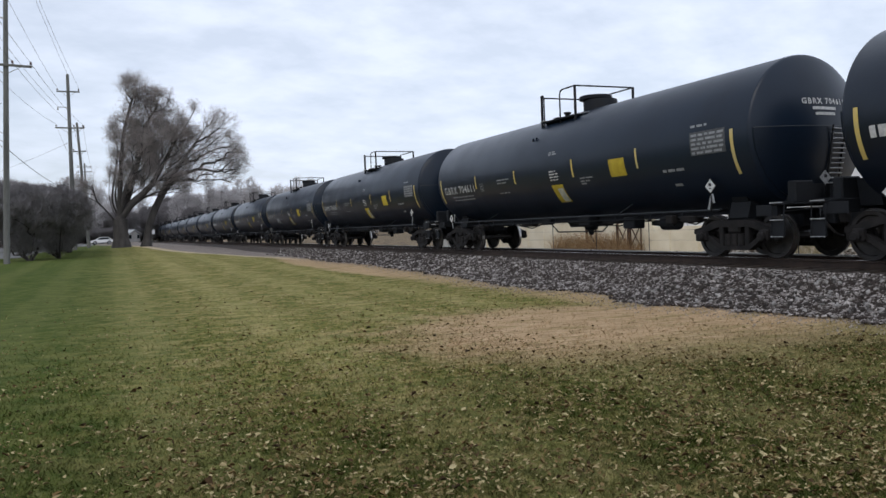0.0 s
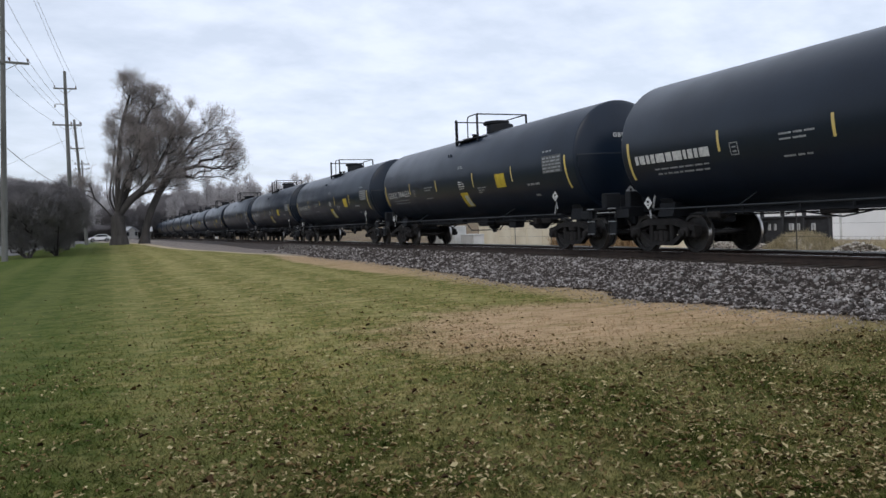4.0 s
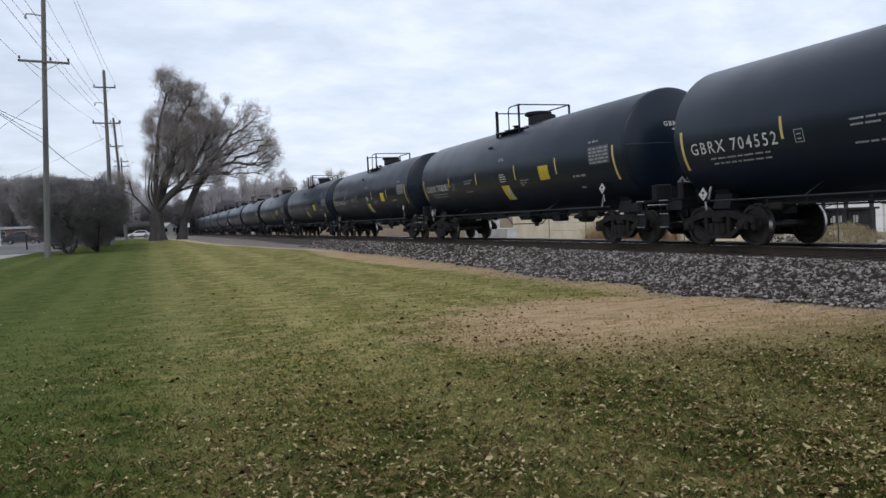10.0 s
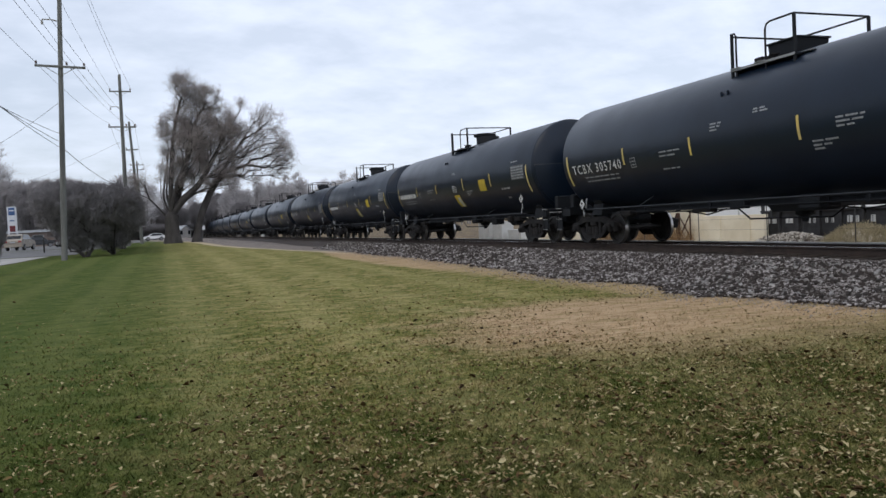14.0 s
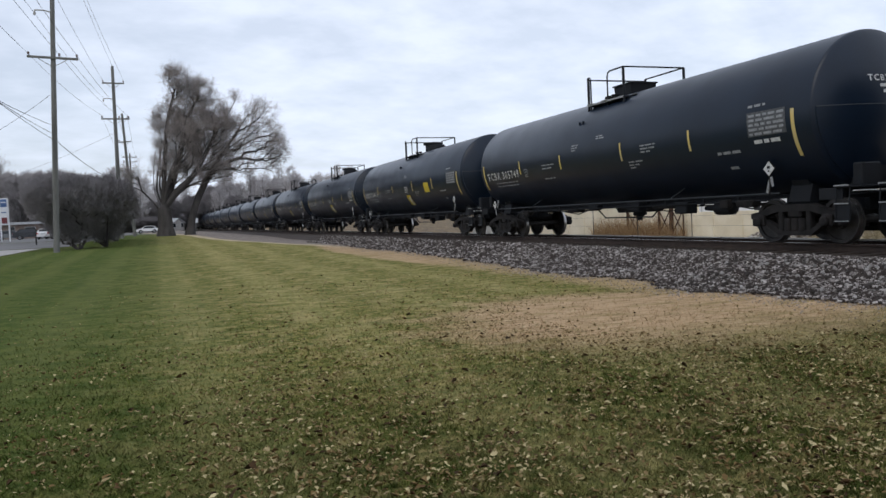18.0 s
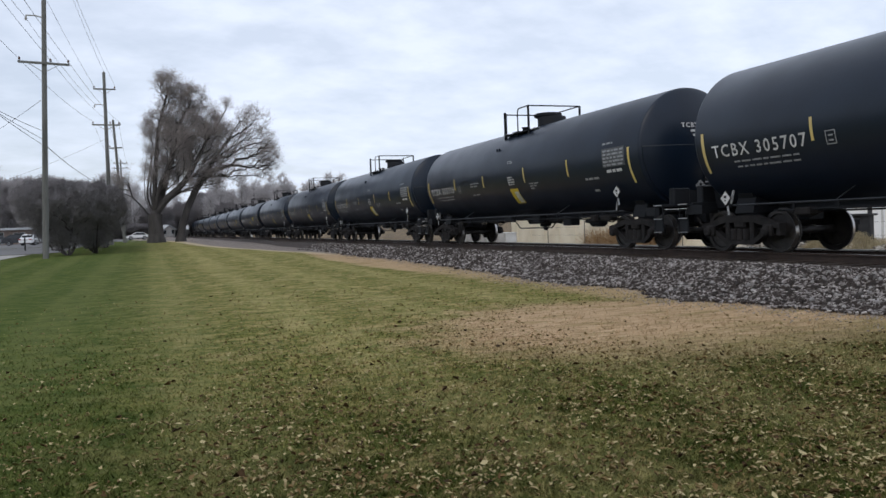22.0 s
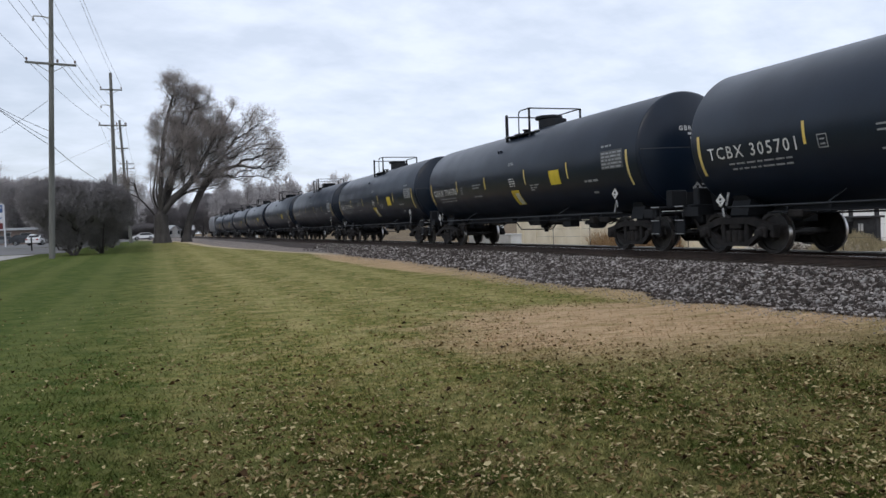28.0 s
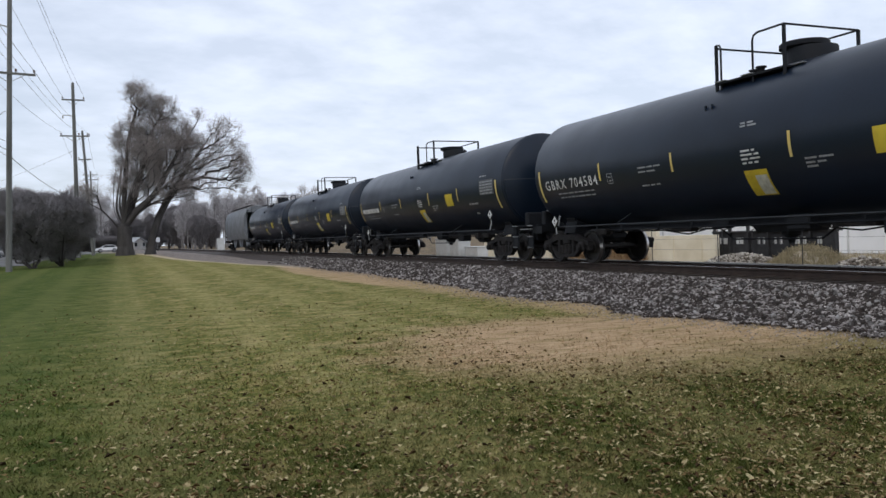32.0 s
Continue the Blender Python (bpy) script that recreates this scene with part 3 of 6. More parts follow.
def tank_shell():
    """The jacketed tank: a long cylinder, a tight knuckle at each end and shallow dished heads."""
    prof = [(-HEAD_FROM - head_out(RIM_R * a), max(RIM_R * a, 0.001)) for a in (0, 0.1, 0.2, 0.35, 0.5, 0.62, 0.74, 0.85, 0.93, 1)]
    prof += [(-HEAD_FROM - 0.045, TANK_R - 0.018), (-HEAD_FROM - 0.02, TANK_R - 0.005), (-HEAD_FROM, TANK_R)]
    body = prof + [(-y - HEAD_FROM + HEAD_BACK, r) for y, r in reversed(prof)]
    return Geo().lathe(body, "y", 72, (0, 0, TANK_H))


def head_shield(s):
    """The steel half-shield over the lower half of a head; s: which end."""
    g, vs, fs, n, rings = Geo(), [], [], 26, 7
    for lift in (0.045, 0.0):
        for i in range(rings + 1):
            r = RIM_R * 0.985 * i / rings
            for k in range(n + 1):
                w = math.pi * (1 + k / n)
                vs.append((r * math.cos(w), s * ((HEAD_FROM if s < 0 else HEAD_BACK) + head_out(r) + lift), TANK_H + 0.04 + r * math.sin(w)))
    m = n + 1
    for lay in (0, 1):
        o = lay * (rings + 1) * m
        for i in range(rings):
            fs += [(o + i * m + k, o + i * m + k + 1, o + (i + 1) * m + k + 1, o + (i + 1) * m + k) for k in range(n)]
    o = (rings + 1) * m
    fs += [(rings * m + k, rings * m + k + 1, o + rings * m + k + 1, o + rings * m + k) for k in range(n)]
    for k in (0, n):
        fs += [(i * m + k, (i + 1) * m + k, o + (i + 1) * m + k, o + i * m + k) for i in range(rings)]
    return g.add(vs, fs)


def bogie_parts(parent):
    """A three-piece freight bogie: two cast side frames, a bolster, two wheelsets."""
    for side in (-1, 1):
        x = side * 1.02
        g = Geo().prism([(-1.20, 0.52), (-1.20, 0.63), (-0.95, 0.67), (-0.45, 0.81), (0.45, 0.81), (0.95, 0.67), (1.20, 0.63), (1.20, 0.52), (0.95, 0.53), (0.45, 0.66), (-0.45, 0.66), (-0.95, 0.53)], x - 0.09, x + 0.09, "x")
        g.prism([(-0.98, 0.52), (-0.42, 0.17), (0.42, 0.17), (0.98, 0.52), (0.80, 0.52), (0.38, 0.27), (-0.38, 0.27), (-0.80, 0.52)], x - 0.08, x + 0.08, "x")
        for s in (-1, 1):
            g.box((x, s * 0.37, 0.46), (0.15, 0.13, 0.46), 0.02)
            g.box((x, s * 1.13, 0.46), (0.15, 0.12, 0.20), 0.02)
        for s in (-1, 1):
            g.box((x + side * 0.10, s * 0.89, 0.48), (0.12, 0.26, 0.24), 0.03)
            g.lathe([(x + side * 0.12, 0.10), (x + side * 0.22, 0.10), (x + side * 0.25, 0.07)], "x", 14, (0, s * 0.89, 0.457))
        part("side_frame", g, CAST, parent, smooth=35)
        for s in (-0.19, 0, 0.19):
            part("spring", Geo().lathe([(0.27, 0.075), (0.30, 0.085), (0.34, 0.075), (0.38, 0.085), (0.42, 0.075), (0.46, 0.085), (0.52, 0.075)], "z", 10, (x + side * 0.03, s, 0)), CAST, parent, smooth=60)
    part("bolster", Geo().box((0, 0, 0.66), (2.2, 0.36, 0.26), 0.04), CAST, parent)
    ws = Geo()
    for side in (-1, 1):
        c = side * 0.755
        ws.lathe([(c - side * 0.07, 0.485), (c - side * 0.04, 0.490), (c - side * 0.035, 0.459), (c + side * 0.065, 0.450), (c + side * 0.065, 0.375), (c + side * 0.03, 0.36), (c + side * 0.02, 0.17), (c + side * 0.06, 0.15), (c + side * 0.06, 0.09), (c - side * 0.07, 0.09), (c - side * 0.05, 0.17), (c - side * 0.02, 0.36), (c - side * 0.07, 0.38), (c - side * 0.07, 0.485)], "x", 36, caps=False)
    ws.lathe([(-0.98, 0.08), (-0.70, 0.085), (0, 0.075), (0.70, 0.085), (0.98, 0.08)], "x", 14)
    me = ws.mesh("wheelset", WHEEL, 40)
    me.materials.append(TREAD)
    for p in me.polygons:
        r = math.hypot(p.center.y, p.center.z)
        if 0.44 < r < 0.478 and abs(p.normal.x) < 0.5:
            p.material_index = 1
    for s in (-1, 1):
        part("wheelset", me, WHEEL, parent, at=pose(0, s * 0.89, 0.457))


def tank_wagon():
    """The common body of all the tank wagons. Its origin is at rail level, amidships; its lettered side faces -x."""
    car = thing("tank_wagon", "black tank wagon with white lettering, rolling on the track", "train wagon", "tank wagons of the train")
    part("tank", tank_shell(), BLACK, car, smooth=50)
    for s in (-1, 1):
        shield = part("head_shield", head_shield(s), BLACK, car, smooth=40)
        part("shield_edge", Geo().tube([(RIM_R * 0.98 * q, s * ((HEAD_FROM if s < 0 else HEAD_BACK) + head_out(RIM_R * 0.98 * abs(q)) + 0.03), TANK_H + 0.045) for q in (-1, -0.85, -0.6, -0.3, 0, 0.3, 0.6, 0.85, 1)], 0.017, 6), SEAM, shield, smooth=60)
    for y in (0.82, 0.62):
        c = on_tank(y, 3.42, 0.02)
        part("lifting_lug", Geo().box(c, (0.06, 0.035, 0.10), 0.012), BLACK, car)
    # fittings on top
    dome = part("dome", Geo().lathe([(3.92, 0.49), (4.40, 0.49), (4.43, 0.47), (4.44, 0.3), (4.445, 0.01)], "z", 32, (0.06, -0.70, 0)), BLACK_FRAME, car, smooth=40)
    part("dome_lid", Geo().lathe([(4.445, 0.45), (4.46, 0.48), (4.54, 0.48), (4.565, 0.45), (4.58, 0.2), (4.585, 0.01)], "z", 28, (-0.02, -0.58, 0)), BLACK_FRAME, dome, smooth=40)
    for x, y in ((-1.03, 0.70), (-1.03, -0.05), (-0.80, -1.16)):
        part("tread_plate", Geo().box((x, y, 3.985), (0.10, 0.30, 0.02), 0.005), MARK_DIM, car)
    part("platform", Geo().prism([(-1.04, 0.88), (1.04, 0.88), (1.04, -1.04), (-1.04, -1.04)], 3.93, 3.97, "z"), BLACK_FRAME, car)
    for x, y in ((-1, 0.85), (1, 0.85), (-1, -1.0), (1, -1.0)):
        part("post", Geo().box((x, y, 4.235), (0.065, 0.065, 1.09), 0.012), BLACK_FRAME, car)
    U = 0.022
    part("guard_rail", Geo().tube([(-1, -0.18, 3.74), (-1, -0.18, 4.635), (-1, -0.22, 4.735), (-1, -0.32, 4.775), (-1, -1.0, 4.775), (1, -1.0, 4.775), (1, 0.0, 4.775)], U, 8), BLACK_FRAME, car, smooth=60)
    part("guard_rail", Geo().tube([(-1, 0.72, 3.74), (-1, 0.72, 4.695), (-1, 0.76, 4.765), (-1, 0.85, 4.775), (-1, 0.86, 4.715), (1, 0.86, 4.715), (1, 0.85, 4.775), (1, 0.0, 4.775)], U, 8), BLACK_FRAME, car, smooth=60)
    valves = Geo()
    for x, y, h in ((-0.35, 0.45, .18), (0.3, 0.4, .24), (-0.1, 0.15, .15), (-.7, -.1, .12)):
        valves.lathe([(4.0, .07), (4.0 + h, .07), (4.0 + h, .11), (4.03 + h, .11), (4.04 + h, .02)], "z", 10, (x, y, 0))
    valves.tube([(-0.8, 0.3, 4.04), (0.6, 0.3, 4.04)], 0.03, 6)
    part("valve", valves, CAST, car, smooth=40)["kind"] = "stuff"
    # ladder up the near side below the platform
    # underside
    part("bottom_outlet", Geo().prism([(-1.1, 1.1), (-0.7, 0.74), (0.5, 0.74), (0.9, 1.1)], -0.34, 0.34, "x").lathe([(0.50, .07), (0.62, .09), (.66, .2), (.75, .2)], "z", 14, (0, -0.1, 0)), BLACK_FRAME, car)
    for side in (-1, 1):
        part("side_rail", Geo().tube([(side * 1.32, -7.0, 1.04), (side * 1.32, 7.0, 1.04)], 0.024, 6), SEAM, car, smooth=60)
        for y in (-3.4, 4.2):
            c = on_tank(y, 1.30, -0.01)
            part("rail_bracket", Geo().tube([(side * abs(c.x), y, c.z), (side * 1.32, y + 0.10, 1.04)], 0.014, 5), SEAM, car)
    pipes = Geo().tube([(-0.55, -6.0, 0.92), (-0.55, 6.0, 0.92)], 0.03, 6).tube([(-0.35, -6.0, 0.85), (-0.35, -1.6, 0.85), (-0.35, -1.2, 0.6), (-0.35, 1.2, 0.6), (-0.35, 1.6, 0.85), (-0.35, 6.0, 0.85)], 0.022, 6)
    part("brake_pipe", pipes, BLACK_FRAME, car, smooth=60)
    part("train_pipe", Geo().tube([(-0.95, -6.2, 0.905), (-0.95, 6.2, 0.895)], 0.022, 6), BLACK_FRAME, car, smooth=60)
    for y in (-5.3, -4.1, -2.6, 1.9, 3.1, 4.6, 5.7):
        part("pipe_hanger", Geo().box((-0.93, y, 0.985), (0.03, 0.07, 0.17), 0.006).box((-0.95, y, 0.88), (0.06, 0.11, 0.03), 0.006), BLACK_FRAME, car)
    part("valve_box", Geo().box((-0.80, -1.15, 0.93), (0.30, 0.55, 0.30), 0.03), BLACK_FRAME, car)
    part("relay_box", Geo().box((-0.86, 0.95, 0.96), (0.22, 0.5, 0.22), 0.03), BLACK_FRAME, car)
    # Plate added to narrow the bright strip seen under the tank.
    part("skid_plate", Geo().box((0, 0, 0.985), (0.6, 12.6, 0.10), 0.015), BLACK_FRAME, car)
    part("brake_cylinder", Geo().lathe([(-4.6, .02), (-4.58, .17), (-4.05, .17), (-4.02, .08), (-3.6, .05)], "y", 16, (-0.45, 0, 0.78)).box((-.75, -3.2, .82), (.35, .5, .3), .03), BLACK_FRAME, car, smooth=40)
    for s in (-1, 1):
        sill = Geo().box((0, s * 7.45, 0.93), (0.44, 2.9, 0.52), 0.02)
        part("end_sill", Geo().box((0, s * 8.47, 1.02), (2.5, 0.10, 0.26), 0.015).box((0, s * 8.40, 0.80), (1.1, 0.12, 0.30), 0.02), BLACK_FRAME, car)
        part("air_hose", Geo().tube([(-0.30, s * 8.70, 0.78), (-0.32, s * 8.86, 0.62), (-0.26, s * 8.98, 0.46), (-0.10, s * 9.05, 0.42)], 0.03, 6), CAST, car, smooth=60)
        part("lever", Geo().tube([(-1.34, s * 8.62, 0.62), (-1.28, s * 8.66, 0.96), (-0.30, s * 8.72, 1.0), (0, s * 8.95, 1.02)], 0.016, 5), SEAM, car)
        sill.prism([(-0.92, 1.30), (-0.70, 0.92), (0.70, 0.92), (0.92, 1.30), (0.7, 1.22), (0, 1.10), (-0.7, 1.22)], s * 7.1 - 0.22, s * 7.1 + 0.22, "y")
        part("underframe", sill, BLACK_FRAME, car)
        part("body_bolster", Geo().prism([(-0.85, 1.20), (-0.95, 0.86), (0.95, 0.86), (0.85, 1.20)], s * 7.1 - 0.28, s * 7.1 + 0.28, "y"), BLACK_FRAME, car)
        # Dark boxes added here only to close the bright gap between wagons.
        part("end_cradle", Geo().prism([(-0.6, 1.0), (0.6, 1.0), (0.7, 1.5), (-0.7, 1.5)], s * 7.9, s * 8.36, "y"), BLACK_FRAME, car)
        part("brake_housing", Geo().box((-0.72, s * 8.55, 1.33), (0.5, 0.22, 0.44), 0.03), BLACK_FRAME, car)
        part("end_box", Geo().box((0.5, s * 8.52, 1.28), (0.6, 0.2, 0.34), 0.03), BLACK_FRAME, car)
        part("coupler", Geo().box((0, s * 8.82, 0.86), (0.22, 0.6, 0.24), 0.03).box((0.03, s * 9.0, 0.86), (0.34, 0.16, 0.40), 0.05), CAST, car)
        plat = Geo().box((0, s * 8.60, 1.10), (2.8, 0.34, 0.04), 0.008)
        for x in (-1.42, 1.42):
            plat.tube([(x * .97, s * 8.45, 1.10), (x, s * 8.45, 0.45), (x, s * 8.76, 0.45), (x * .97, s * 8.76, 1.10)], 0.012, 6)
            plat.box((x, s * 8.60, 0.45), (0.05, 0.31, 0.016))
            plat.box((x * .985, s * 8.60, 0.78), (0.05, 0.31, 0.016))
        part("end_step", plat, BLACK_FRAME, car)
        part("step_plate", Geo().box((-1.385, s * 8.60, 0.62), (0.02, 0.34, 0.30), 0.006).box((-1.33, s * 8.28, 0.98), (0.03, 0.55, 0.22), 0.01), BLACK_FRAME, car)
        for z in (0.46, 0.79, 1.125):
            part("step_edge", Geo().box((-1.425, s * 8.60, z), (0.02, 0.32, 0.022)), MARK_DIM, car)
        for x in (-1, 1):
            part("grab_iron", Geo().tube([(x * 0.35, s * 8.80, 1.02), (x * 0.35, s * 8.86, 1.02), (x * 1.35, s * 8.86, 1.02), (x * 1.35, s * 8.80, 1.02)], 0.013, 6), MARK, car)
    part("placard_holder", Geo().box((-1.34, 7.0, 1.22), (0.03, 0.06, 0.30), 0.005, Euler((radians(18), 0, 0)).to_matrix()), MARK_DIM, car)
    part("placard_holder", Geo().box((-1.34, -6.7, 1.20), (0.03, 0.06, 0.30), 0.005, Euler((radians(18), 0, 0)).to_matrix()), MARK_DIM, car)
    # markings of the near side
    for y, h0, h1 in ((7.63, 1.78, 2.66), (-7.63, 1.76, 2.68), (4.58, 2.18, 2.62), (1.75, 2.16, 2.58), (-1.59, 2.14, 2.62), (-4.45, 2.14, 2.62)):
        w = 0.045 if abs(y) > 7 else 0.034
        part("tape_strip", decal(y + w, y - w, h0, h1), YELLOW, car)
    part("product_label", decal(-0.33, -0.92, 1.49, 1.985), YELLOW_PANEL, car)
    part("label_sheet", decal(-0.58, -0.88, 1.51, 1.88, off=0.010), PALE, car)
    part("stencil", bars([(6.77, 4.98, 1.97), (6.72, 5.0, 1.86), (2.98, 2.15, 2.35), (2.98, 2.35, 2.25), (2.97, 2.3, 1.93), (-0.36, -0.70, 2.92), (-0.36, -0.84, 2.86), (-1.87, -2.56, 2.08), (-1.87, -2.35, 2.0), (-1.87, -2.2, 1.93)]), MARK_DIM, car)["kind"] = "stuff"
    part("label_lettering", bars([(-0.36, -0.72, 2.37), (-0.35, -0.82, 2.29), (-0.35, -0.84, 2.21), (-0.36, -0.78, 2.13)]), MARK, car)["kind"] = "stuff"
    part("stencil", bars([(-5.32, -6.1, 1.99), (-5.53, -5.86, 1.66)], 0.06), MARK_DIM, car)["kind"] = "stuff"
    box = Geo()
    for a in ((4.28, 4.26, 2.07, 2.33), (4.07, 4.05, 2.07, 2.33), (4.28, 4.05, 2.31, 2.33), (4.28, 4.05, 2.07, 2.09), (4.22, 4.11, 2.13, 2.16), (4.22, 4.11, 2.22, 2.25)):
        q = decal(*a)
        box.add(q.v, q.f)
    part("stencil", box, MARK_DIM, car)["kind"] = "stuff"
    part("lettered_panel", decal(-6.38, -7.45, 2.24, 2.74), PANEL_GREY, car)
    part("stencil", bars([(-6.40, -6.9, 2.87)] + [(-6.42, -7.40, 2.29 + 0.095 * k) for k in range(5)], 0.05), MARK_DIM, car)["kind"] = "stuff"
    # The rear plate, at 7.15, stands in for a white bracket by the steps.
    for y, h in ((-6.78, 1.56), (7.15, 1.20)):
        x = -1.40
        tip = Euler((radians(45), 0, 0)).to_matrix()
        plate = part("hazard_placard", Geo().box((x, y, h), (0.012, 0.215, 0.215), 0.003, tip), MARK, car, "white diamond hazard placard")
        part("symbol", Geo().box((x - 0.009, y, h + 0.03), (0.004, 0.075, 0.06)).box((x - 0.009, y, h - 0.05), (0.004, 0.05, 0.03)), BLACK_FRAME, plate)
        part("placard_holder", Geo().box((x + 0.014, y, h), (0.012, 0.25, 0.25), 0.003, tip).tube([(x + 0.02, y, h - 0.1), (x + 0.06, y + 0.05, 1.02)], 0.012, 6), CAST, car)
        part("tag_plate", Geo().box((x + 0.01, y - 0.07, h - 0.27), (0.012, 0.06, 0.20), 0.003, Euler((radians(-12), 0, 0)).to_matrix()), MARK_DIM, car)
    # markings of the forward head
    def head_y(x, z):
        return -HEAD_FROM - head_out(math.hypot(x, z - TANK_H)) - 0.014
    hb = Geo()
    for x0, x1, z0, z1 in ((-.28, .36, 2.97, 3.03), (-.22, .32, 2.86, 2.92)):
        n = 6
        xs = [x0 + (x1 - x0) * i / n for i in range(n + 1)]
        hb.add([(x, head_y(x, z), z) for z in (z0, z1) for x in xs], [(i, i + 1, n + 2 + i, n + 1 + i) for i in range(n)])
    part("stencil", hb, MARK, car)["kind"] = "stuff"
    ladder = part("end_ladder", Geo().tube([(.12, head_y(.12, 1.2) - .16, 1.12), (.12, head_y(.12, 2.6) - .10, 2.66)], 0.018, 6).tube([(.50, head_y(.50, 1.2) - .16, 1.12), (.50, head_y(.50, 2.6) - .10, 2.66)], 0.018, 6), BLACK_FRAME, car)
    for q in range(12):
        z = 1.5 + .098 * q
        part("rung", Geo().tube([(.12, head_y(.12, z) - .11, z), (.50, head_y(.50, z) - .11, z)], 0.017, 5), MARK_DIM, ladder)
    plate = part("hazard_placard", Geo().box((-.12, -8.62, 1.60), (0.215, 0.012, 0.215), 0.003, Euler((0, radians(45), 0)).to_matrix()), MARK_DIM, car)
    part("symbol", Geo().box((-.12, -8.632, 1.63), (0.075, 0.004, 0.06)), BLACK_FRAME, plate)
    # hoses, rods and levers under the tank
    for y, x, w, h, d in ((-5.6, -0.9, .5, .16, .3), (-5.0, -1.0, .25, .22, .2), (-2.2, -0.6, .9, .10, .3), (2.4, -0.7, .7, .12, .25), (5.4, -0.9, .4, .16, .25)):
        part("brake_gear", Geo().box((x, y, 0.86), (d, w, h), 0.03).tube([(x, y - w, .84), (x + .1, y, .74), (x, y + w, .84)], 0.018, 6), CAST, car)
    for s in (-1, 1):
        bg = thing("bogie", "", "")
        bg.parent = car
        bg.matrix_basis = pose(0, s * 7.1, 0)
        bogie_parts(bg)
    return car, head_y


def wagon_y(k, t):
    return PHASE + k * PITCH - SPEED * t


train = []
first_wagon, head_surface = tank_wagon()
MARKS = {}
for k, number in ((0, 704611), (1, 704747), (2, 704751), (5, 704633), (6, 704631), (7, 704593), (9, 704558), (10, 704561), (11, 704552), (12, 704581), (13, 704582), (14, 704615), (15, 704686), (20, 704563), (22, 704613), (33, 704576), (34, 704574), (36, 704726), (37, 704584)):
    MARKS[k] = ("GBRX %d" % number, True)
for k, number in ((8, 305741), (16, 305740), (19, 305745), (21, 305749), (23, 305708), (24, 305709), (25, 305707), (26, 305719), (27, 305715), (28, 305718), (29, 305704), (32, 305701), (35, 305651)):
    MARKS[k] = ("TCBX %d" % number, False)

for k in range(FIRST, LAST + 1):
    m = pose(TRACK_X, wagon_y(k, 0), RAIL_Z)
    if k == FIRST:
        first_wagon.matrix_basis = m
        wagon = first_wagon
    else:
        wagon = copy_thing(first_wagon, m)
    train.append((k, wagon))
for k, wagon in train:
    text, square = MARKS.get(k, ("", True))
    if k in (8, 16, 21, 35, 36):             # older wagons carry no product label
        for o in list(wagon.children):
            if o.name.split(".")[0] in ("product_label", "label_sheet", "label_lettering"):
                bpy.data.objects.remove(o)
    if k in (8, 16, 21, 35, 36):             # and a boxy housing in place of the round dome
        for o in list(wagon.children):
            if o.name.split(".")[0] == "dome":
                for lid in list(o.children):
                    bpy.data.objects.remove(lid)
                bpy.data.objects.remove(o)
        part("fittings_box", Geo().prism([(-0.42, 3.97), (0.30, 3.97), (0.38, 4.42), (-0.50, 4.42)], -0.42, 0.42, "x"), BLACK_FRAME, wagon, "dark boxy fittings housing")
        part("box_lid", Geo().box((0, -0.06, 4.44), (0.92, 0.96, 0.04), 0.01), BLACK_FRAME, wagon)
        part("valve_stub", Geo().box((-0.5, 0.50, 4.08), (0.22, 0.26, 0.24), 0.03).lathe([(3.97, .09), (4.20, .09), (4.21, .15), (4.26, .15), (4.27, .03)], "z", 12, (0.35, -0.72, 0)), CAST, wagon)
        part("stencil", bars([(1.00, 0.62, 2.78), (1.00, 0.66, 2.71), (1.00, 0.70, 2.64), (-2.5, -3.15, 2.45), (-2.5, -3.1, 2.37), (-2.5, -2.9, 2.29)]), MARK_DIM, wagon)["kind"] = "stuff"
        part("walkway_edge", Geo().box((-1.03, -0.08, 3.955), (0.03, 1.9, 0.05)), MARK_DIM, wagon)
    if k == 10:                              # pale spill down the side
        for y0, w, low, seed in ((0.60, 0.16, 1.75, 1), (0.40, 0.07, 2.35, 2), (0.18, 0.17, 1.60, 3), (-0.04, 0.07, 2.2, 4)):
            part("spill_stain", spill(y0, w, low, 3.85, seed), STAIN, wagon, "pale dried spill stain")
    if k == 2:                               # scribble beside the number
        scribble = Geo()
        sr = random.Random(4)
        pts = [(4.45 - 0.085 * i + sr.uniform(-.06, .06), (2.05 if i % 2 else 1.66) + sr.uniform(-.09, .09)) for i in range(16)]
        for (ya, ha), (yb, hb) in zip(pts[:-1], pts[1:]):
            scribble.tube([on_tank(ya, ha, 0.002), on_tank((ya + yb) / 2, (ha + hb) / 2, 0.006), on_tank(yb, hb, 0.002)], 0.010, 4)
        part("graffiti", scribble, MARK_DIM, wagon, "pale graffiti scribble")
    if square:
        part("yellow_square", decal(-3.31, -3.97, 2.01, 2.45), YELLOW_PANEL, wagon)
    if text.startswith("TC"):
        part("stencil", bars([(-6.52, -7.30, 2.13)], 0.075), MARK, wagon)["kind"] = "stuff"
    if not text:                             # a mark that cannot be read
        part("reporting_mark", bars([(7.4, 4.83, 2.22)], 0.2), MARK, wagon)["kind"] = "stuff"
        continue
    part("reporting_mark", letters(text, 0.37, lambda u, v: on_tank(7.36 - u, 2.10 + v)), MARK, wagon)["kind"] = "stuff"
    part("end_mark", letters(text, 0.17, lambda u, v: Vector((-0.52 + u, head_surface(-0.52 + u, 3.09 + v), 3.09 + v)), 0.022), MARK, wagon)["kind"] = "stuff"

# ---- the grey hopper at the end of the train ----


